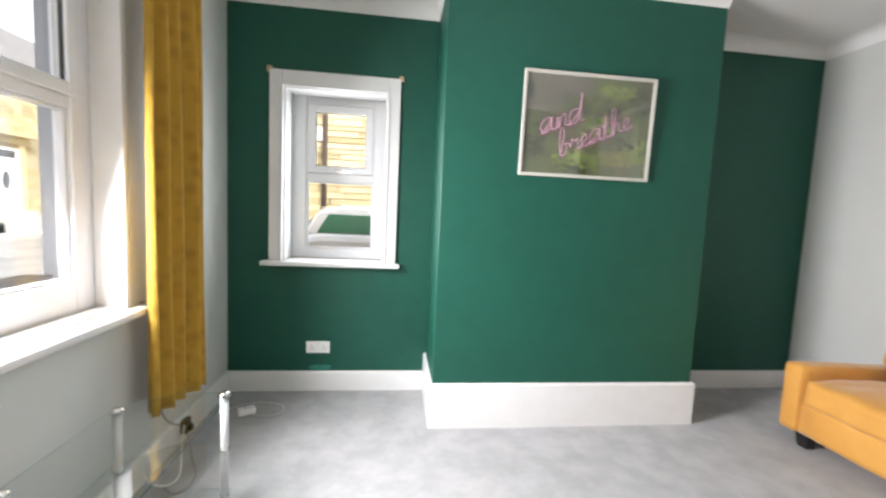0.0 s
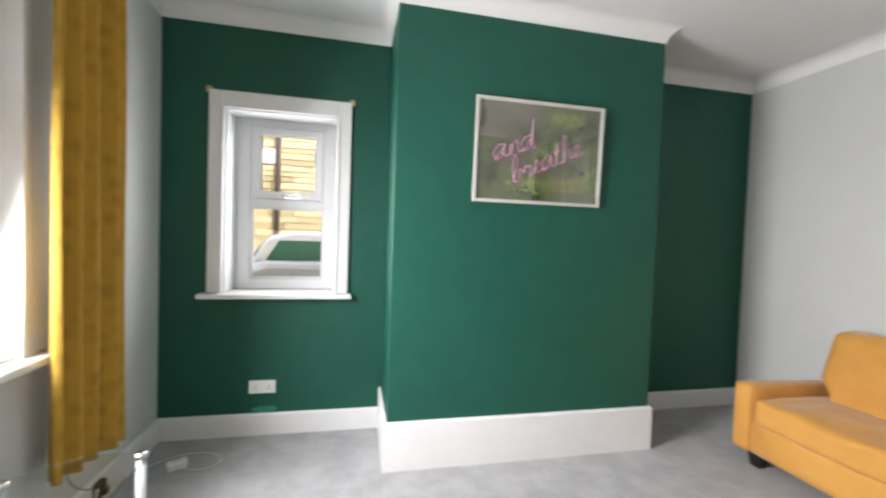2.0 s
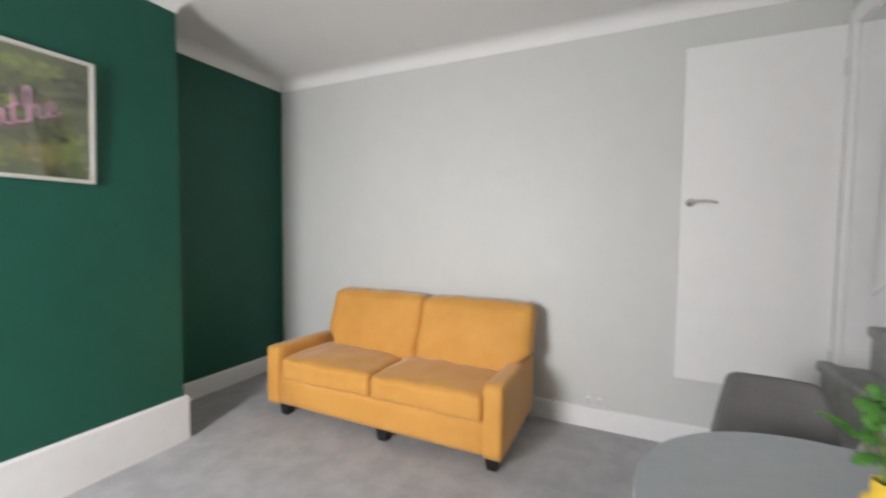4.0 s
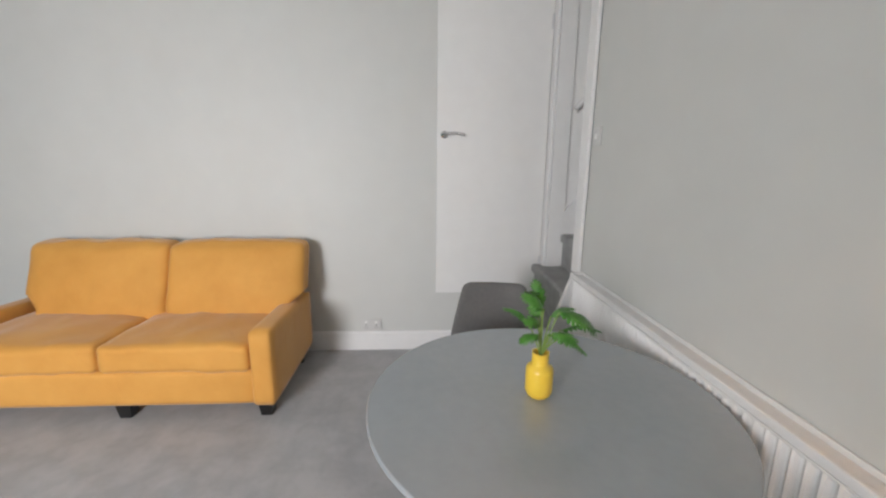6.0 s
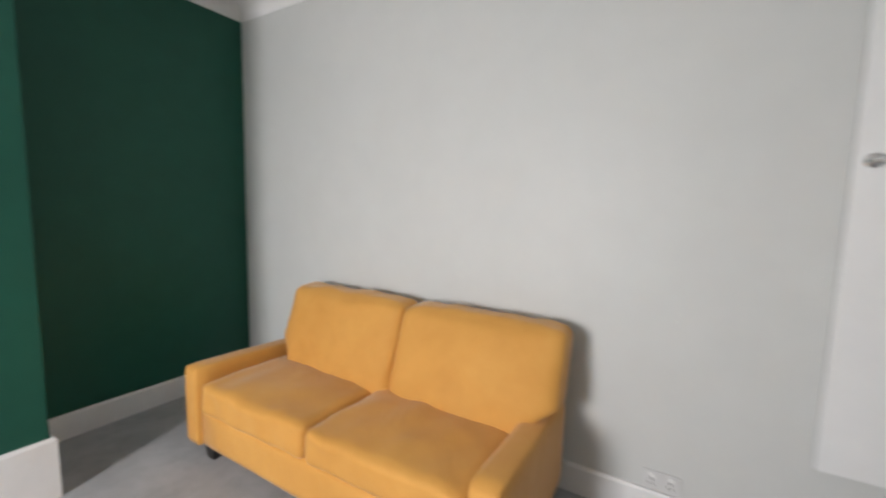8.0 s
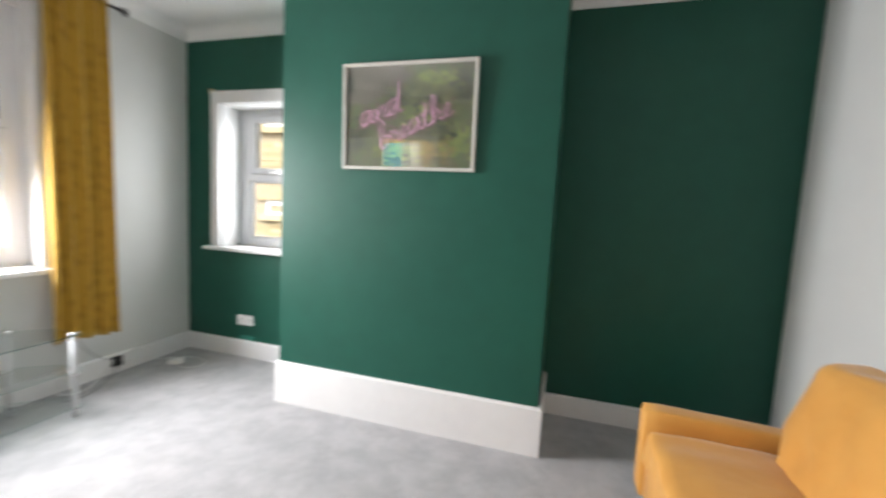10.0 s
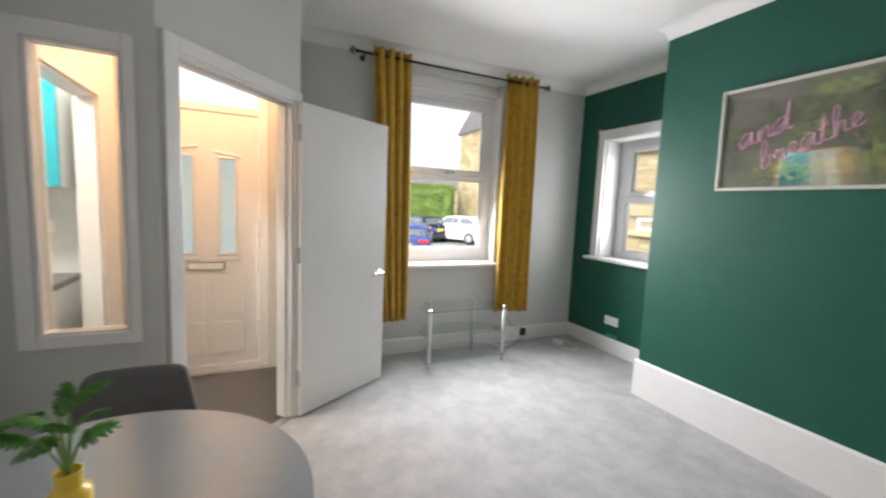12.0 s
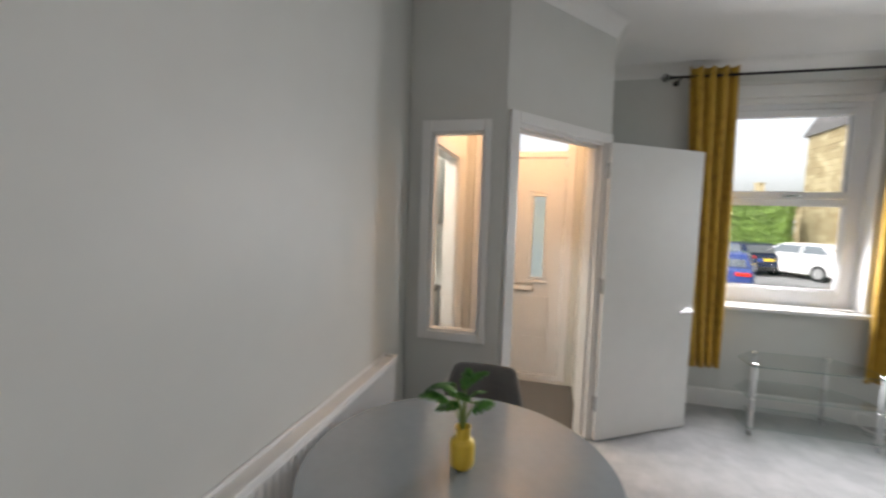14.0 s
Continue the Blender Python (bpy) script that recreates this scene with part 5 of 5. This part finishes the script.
house_window(t, pose(15.1, -0.02, 4.3), 1.5, 1.5)
house_window(t, pose(20.6, -0.02, 1.48), 1.6, 1.75)
d = part("door", boxes((17.45, 18.65, -0.06, 0.02, 0.69, 3.12), bevel=0.01), UPVC, t, "white front door with an oval light")
bm = lathe(bmesh.new(), [(0.17, 0.0), (0.17, 0.02), (0.15, 0.03)], 24)
for v in bm.verts:
    v.co = Vector((18.05 + v.co.x, -0.062 - v.co.z, 1.85 + v.co.y * 2.1))
part("oval_light", bm, DARKGLASS, d, smooth=True)
part("fanlight", boxes((17.6, 18.5, -0.066, -0.05, 2.72, 3.02)), DARKGLASS, d)
part("surround", boxes((17.2, 17.44, -0.12, 0.02, 0.2, 3.3), (18.66, 18.9, -0.12, 0.02, 0.2, 3.3), (17.1, 19.0, -0.16, 0.02, 3.3, 3.55), bevel=0.02), STONE, d)
part("hood", boxes((16.6, 19.1, -0.5, 0.0, 3.56, 3.70), bevel=0.03), STONE, d)
for k in range(3):
    part("step", boxes((17.2, 19.1, -0.35 * (3 - k), -0.05, -0.6, 0.0 + 0.22 * (k + 1)), bevel=0.02), FLAG, d)
bm = bmesh.new()
tube(bm, (16.42, -0.1, -0.2), (16.42, -0.1, 6.2), 0.055)
part("drainpipe", bm, PIPE, t, "brown drainpipe", True)
bm = bmesh.new()
tube(bm, (17.15, -0.1, -0.2), (17.15, -0.1, 3.4), 0.06)
tube(bm, (16.5, -0.1, 3.1), (17.15, -0.1, 3.4), 0.045)
part("drainpipe", bm, PIPE, t, "brown drainpipe", True)

# washing line and bin by the terrace
t = thing("washing_line", pose(-14.55, 16.2, 1.35, 0, 0, 90), "line of dark and white washing tied to a drainpipe", "washing line")
bm = bmesh.new()
tube(bm, (-2.2, 0.1, -0.05), (0.4, -0.3, 0.0), 0.006, seg=6)
part("line", bm, PLASTIC, t)
for x, wdt, hgt, m in ((0.15, 0.42, 0.95, mat("white_washing", (0.8, 0.8, 0.78), 0.9)), (-0.3, 0.4, 0.95, mat("navy_washing", (0.05, 0.055, 0.08), 0.9)), (-0.8, 0.45, 0.45, mat("cream_washing", (0.45, 0.36, 0.27), 0.9)), (-1.3, 0.4, 0.9, mat("grey_washing", (0.1, 0.1, 0.1), 0.9))):
    bm = bmesh.new()
    pv = [[bm.verts.new((x + wdt * (i / 6 - 0.5) * (1 - 0.15 * j / 5), -0.2 + 0.04 * math.sin(i * 1.7 + x * 5), 0.0 - hgt * j / 5 - 0.03 * math.sin(i + j))) for i in range(7)] for j in range(6)]
    for j in range(5):
        for i in range(6):
            bm.faces.new((pv[j][i], pv[j][i + 1], pv[j + 1][i + 1], pv[j + 1][i]))
    ob = part("washing", bm, m, t)
    ob.modifiers.new("thick", "SOLIDIFY").thickness = 0.01
t = thing("wheelie_bin", pose(-14.3, 14.9, gz(-14.3, 14.9) + 0.11) @ Matrix.Diagonal((0.75, 0.75, 0.95, 1)), "dark grey wheeled rubbish bin on the footway", "bin")
BIN = mat("grey_bin_plastic", (0.035, 0.04, 0.05), 0.5)
bm = boxes((-0.28, 0.28, -0.3, 0.3, 0.05, 0.98), bevel=0.03)
for v in bm.verts:
    if v.co.z < 0.5:
        v.co.x *= 0.8
        v.co.y *= 0.8
part("body", bm, BIN, t)
part("lid", boxes((-0.31, 0.31, -0.34, 0.33, 0.985, 1.05), bevel=0.02), BIN, t)
for y in (-0.2, 0.2):
    bm = bmesh.new()
    tube(bm, (-0.22, y - 0.03, 0.1), (-0.22, y + 0.03, 0.1), 0.1, seg=18)
    part("wheel", bm, TYRE, t, smooth=True)

# pale low house further off
t = thing("far_house", Matrix.Translation((-36, 4, 0)), "far pale stone house row with slate roof and chimney pots", "house")
part("wall", boxes((-6, 0, -14, 18, -1.2, 3.3)), MORTAR, t)
bm = bmesh.new()
vs = [[bm.verts.new((x, y, z)) for x, z in ((0.2, 3.25), (-3.0, 4.7), (-6.2, 3.25))] for y in (-14.2, 18.2)]
for k in range(3):
    bm.faces.new((vs[0][k], vs[0][(k + 1) % 3], vs[1][(k + 1) % 3], vs[1][k]))
bm.faces.new(vs[0])
bm.faces.new(vs[1][::-1])
roof = part("roof", bm, SLATE, t)
for y in (5.6, 8.0, 13.0):
    part("chimney", boxes((-3.3, -2.7, y, y + 0.55, 4.3, 5.3), (-3.35, -2.65, y - 0.05, y + 0.6, 5.3, 5.4)), STONE, roof)
rng = random.Random(8)
bm = bmesh.new()
for a, b, c, d in courses(-14, 18, -0.8, 3.2, 0.35, 0.8, rng):
    box(bm, -0.01, 0.03, a, b, c, d)
tagged(part("facade_stones", bm, STONE, t), kind="stuff")
for y in (-8, -3.5, 1.0, 4.2, 9.5, 14):
    f = house_window(t, Matrix.Translation((0.05, y, 0.9)) @ Matrix.Rotation(radians(90), 4, "Z"), 1.3, 1.3)

# hedge
def hedge(m, sx, sy, h):
    t = thing("hedge", m, "tall clipped green hedge block", "hedge")
    part("core", boxes((-sx / 2 + 0.1, sx / 2 - 0.1, -sy / 2 + 0.1, sy / 2 - 0.1, -0.6, h - 0.1)), HEDGE, t)
    rng, verts, faces = random.Random(2), [], []
    for k in range(9000):
        f = rng.random()
        x, y, z = rng.uniform(-sx / 2, sx / 2), rng.uniform(-sy / 2, sy / 2), rng.uniform(-0.5, h)
        if f < 0.4:
            x = math.copysign(sx / 2, rng.random() - 0.5)
        elif f < 0.8:
            y = math.copysign(sy / 2, rng.random() - 0.5)
        else:
            z = h
        p = Vector((x, y, z)) + Vector([rng.gauss(0, 0.05) for _ in range(3)])
        a = Vector([rng.gauss(0, 1) for _ in range(3)]).normalized()
        b = a.orthogonal().normalized()
        s = rng.uniform(0.05, 0.10)
        n = len(verts)
        verts += [p + a * s, p + b * s * 0.6, p - a * s, p - b * s * 0.6]
        faces.append((n, n + 1, n + 2, n + 3))
    me = bpy.data.meshes.new("leaves")
    me.from_pydata(verts, [], faces)
    me.materials.append(HEDGE)
    ob = new("leaves", me)
    ob.parent = t
    tagged(ob, kind="stuff")


hedge(pose(-22.5, 10.4, gz(-22.5, 10.4), 0, 0, 62), 2.7, 2.7, 3.2)


# cars
def car(name, m, paint, label, length=4.2, width=1.78, roof=1.46, tail_in=0.5, rake=0.6, belt=0.95, pane=CARGLASS):
    """Nose towards +x, on the ground at its own z = 0."""
    t = thing(name, m, label, "car")
    L, Wd = length / 2, width / 2
    tail, lift = -L + tail_in, belt - 0.95
    side = [(-L, 0.32), (-L + 0.02, 0.62), (-L + 0.06, 0.93 + lift), (-L + 0.25, 0.98 + lift), (L - 1.25, 0.96 + lift), (L - 0.35, 0.80 + lift / 2), (L - 0.05, 0.62), (L, 0.34), (L - 0.1, 0.22), (-L + 0.1, 0.22)]
    bm = bmesh.new()
    rings = []
    for y, k in ((-Wd, 0.93), (-Wd * 0.92, 1.0), (0, 1.0), (Wd * 0.92, 1.0), (Wd, 0.93)):
        rings.append([bm.verts.new((x * (0.985 if k < 1 else 1.0), y, 0.6 + (z - 0.6) * k)) for x, z in side])
    n = len(side)
    for a, b in zip(rings, rings[1:]):
        for k in range(n):
            bm.faces.new((a[k], a[(k + 1) % n], b[(k + 1) % n], b[k]))
    bm.faces.new(rings[0])
    bm.faces.new(rings[-1][::-1])
    body = part("body", bm, paint, t)
    body.modifiers.new("round", "BEVEL").width = 0.03
    cab = [(tail, belt), (tail + rake, roof - 0.06), (tail + rake + 0.3, roof), (0.25, roof - 0.01), (0.5, roof - 0.08), (L - 1.0, belt)]
    bm = bmesh.new()
    rings = [[bm.verts.new((x, y * (1 - 0.24 * max(0, z - 0.95) / 0.5), z)) for x, z in cab] for y in (-Wd * 0.95, Wd * 0.95)]
    n = len(cab)
    for k in range(n):
        bm.faces.new((rings[0][k], rings[0][(k + 1) % n], rings[1][(k + 1) % n], rings[1][k]))
    bm.faces.new(rings[0])
    bm.faces.new(rings[1][::-1])
    cabin = part("cabin", bm, paint, t)
    cabin.modifiers.new("round", "BEVEL").width = 0.04

    def quad(pts, name, material, parent):
        bm = bmesh.new()
        bm.faces.new([bm.verts.new(p) for p in pts])
        ob = part(name, bm, material, parent)
        ob.modifiers.new("thick", "SOLIDIFY").thickness = 0.012

    def at(x, z, s, out=0.012):
        return (x, s * (Wd * 0.95 * (1 - 0.24 * max(0, z - 0.95) / 0.5) + out), z)

    for s in (-1, 1):
        z1, z0 = roof - 0.09, belt + 0.04
        back0, back1 = tail + 0.12 + rake * 0.35, tail + rake + 0.14
        mid = (back0 + L - 1.3) / 2 - 0.1
        quad([at(back0, z0, s), at(mid - 0.04, z0, s), at(mid - 0.04, z1, s), at(back1, z1, s)], "side_window", pane, cabin)
        quad([at(mid + 0.04, z0, s), at(L - 1.28, z0, s), at(0.42, z1, s), at(mid + 0.04, z1, s)], "side_window", pane, cabin)
    k = Wd * 0.8
    x0, x1 = tail + 0.03, tail + rake
    quad([(x0 - 0.03, -k, belt + 0.05), (x0 - 0.03, k, belt + 0.05), (x1 - 0.03, k * 0.86, roof - 0.1), (x1 - 0.03, -k * 0.86, roof - 0.1)], "rear_screen", CARGLASS, cabin)
    quad([(L - 1.02, k, belt + 0.05), (L - 1.02, -k, belt + 0.05), (0.56, -k * 0.86, roof - 0.1), (0.56, k * 0.86, roof - 0.1)], "windscreen", CARGLASS, cabin)
    for s in (-1, 1):
        part("tail_light", boxes((-L - 0.01, -L + 0.18, s * (Wd - 0.22) - 0.16, s * (Wd - 0.22) + 0.20 * (1 if s > 0 else 0.9), 0.78, 0.88), bevel=0.02), RED, body)
        part("headlight", boxes((L - 0.40, L - 0.06, s * (Wd - 0.25) - 0.15, s * (Wd - 0.25) + 0.15, 0.62, 0.74), bevel=0.03), CHROME, body)
        part("mirror", boxes((L - 1.45, L - 1.28, s * (Wd + 0.08) - 0.09, s * (Wd + 0.08) + 0.09, 0.98, 1.12), bevel=0.03), paint, body)
    part("number_plate", boxes((-L - 0.015, -L + 0.01, -0.26, 0.26, 0.66, 0.77)), PLATE, body, "yellow rear number plate")
    part("bumper", boxes((-L - 0.02, -L + 0.1, -Wd + 0.1, Wd - 0.1, 0.26, 0.42), bevel=0.03), RUBBER, body)
    for x in (-L + 0.78, L - 0.82):
        for s in (-1, 1):
            bm = bmesh.new()
            tube(bm, (x, s * (Wd - 0.20), 0.31), (x, s * (Wd + 0.005), 0.31), 0.31, seg=28)
            wh = part("wheel", bm, TYRE, t, smooth=False)
            bm = bmesh.new()
            tube(bm, (x, s * (Wd + 0.005), 0.31), (x, s * (Wd + 0.015), 0.31), 0.20, seg=20)
            part("rim", bm, RIM, wh)
    return t


car("blue_car", pose(-12.1, 5.1, gz(-12.1, 5.1) - 0.06, 0, 0, 156), mat("blue_car_paint", (0.06, 0.10, 0.32), 0.2, 0.4), "blue saloon car parked on the street", 4.5, 1.78, 1.36, 0.55, 0.8)
car("white_car", pose(-17.2, 9.9, gz(-17.2, 9.9), 0, 0, 205), mat("white_car_paint", (0.8, 0.8, 0.8), 0.2), "white hatchback parked beyond the blue car", 4.1, 1.76, 1.44, 0.14, 0.6, 1.0)
car("dark_car", pose(-19.0, 8.2, gz(-19, 8.2), 0, 0, 190), mat("dark_blue_car_paint", (0.012, 0.02, 0.05), 0.2), "dark blue car parked behind", 4.1, 1.75, 1.4, 0.14, 0.4)
car("silver_car", pose(1.31, 5.75, gz(1.31, 5.75)) @ Matrix.Diagonal((1, 1, 1.25, 1)), mat("silver_car_paint", (0.62, 0.64, 0.66), 0.25, 0.3), "tall silver car parked under the small window", 4.4, 1.82, 1.336, 0.1, 0.15, 1.035, GREEN_VIEW_PANE)
t = thing("wheelie_bin", pose(0.25, 7.6, gz(0.25, 7.6)), "bright green wheeled bin behind the silver car", "bin")
GBIN = mat("green_bin_plastic", (0.03, 0.30, 0.08), 0.45)
part("body", boxes((-0.5, 0.4, -0.3, 0.3, 0.0, 1.3), bevel=0.03), GBIN, t)
part("lid", boxes((-0.55, 0.45, -0.34, 0.33, 1.305, 1.38), bevel=0.02), GBIN, t)

# stone house wall facing the small window
t = thing("side_house", Matrix.Translation((-3.0, 9.0, 0)), "yellow sandstone house with a brown drainpipe", "house")
part("wall", boxes((-3, 7, 0.03, 6, -1.2, 7.0)), MORTAR, t)
bm = bmesh.new()
tube(bm, (1.77, -0.06, 1.35), (1.77, -0.06, 6.8), 0.05)
tube(bm, (1.77, -0.06, 1.35), (1.77, -0.2, 1.2), 0.05)
part("drainpipe", bm, PIPE, t, "brown drainpipe", True)
part("sign", boxes((1.45, 1.80, -0.03, 0.0, 2.72, 3.0), bevel=0.01), PLASTIC, t, "plain white wall plate")
part("roof", boxes((-3.2, 7.2, -0.3, 6.2, 7.0, 7.3)), SLATE, t)
house_window(t, pose(-1.6, 0.02, 3.2), 1.0, 1.5)
house_window(t, pose(-1.6, 0.02, 1.0), 0.9, 0.35)
rng = random.Random(21)
holes = [(-2.35, -0.85, 2.9, 5.1), (-2.3, -0.9, 0.8, 1.7)]
rows = courses(-3.0, 3.6, 0.3, 3.9, 0.125, 0.75, rng, holes)
rows.sort(key=lambda r: abs((r[0] + r[1]) / 2 - 1.8) + abs((r[2] + r[3]) / 2 - 2.0))
bm = boxes((-0.5, 0.5, -0.03, 0.02, -0.5, 0.5))
unit = bpy.data.meshes.new("stone")
bmesh.ops.bevel(bm, geom=bm.edges[:], offset=0.012, segments=1, affect="EDGES")
bm.to_mesh(unit)
bm.free()
unit.materials.append(STONE)
rest = bmesh.new()
for k, (a, b, c, d) in enumerate(rows):
    if k < 260:
        ob = new("stone", unit)
        ob.parent = t
        ob.matrix_basis = Matrix.LocRotScale(((a + b) / 2, 0.028 - rng.uniform(0, 0.012), (c + d) / 2), None, (b - a, 1, d - c))
    else:
        box(rest, a, b, 0.0, 0.04, c, d)
tagged(part("wall_stones", rest, STONE, t), kind="stuff")
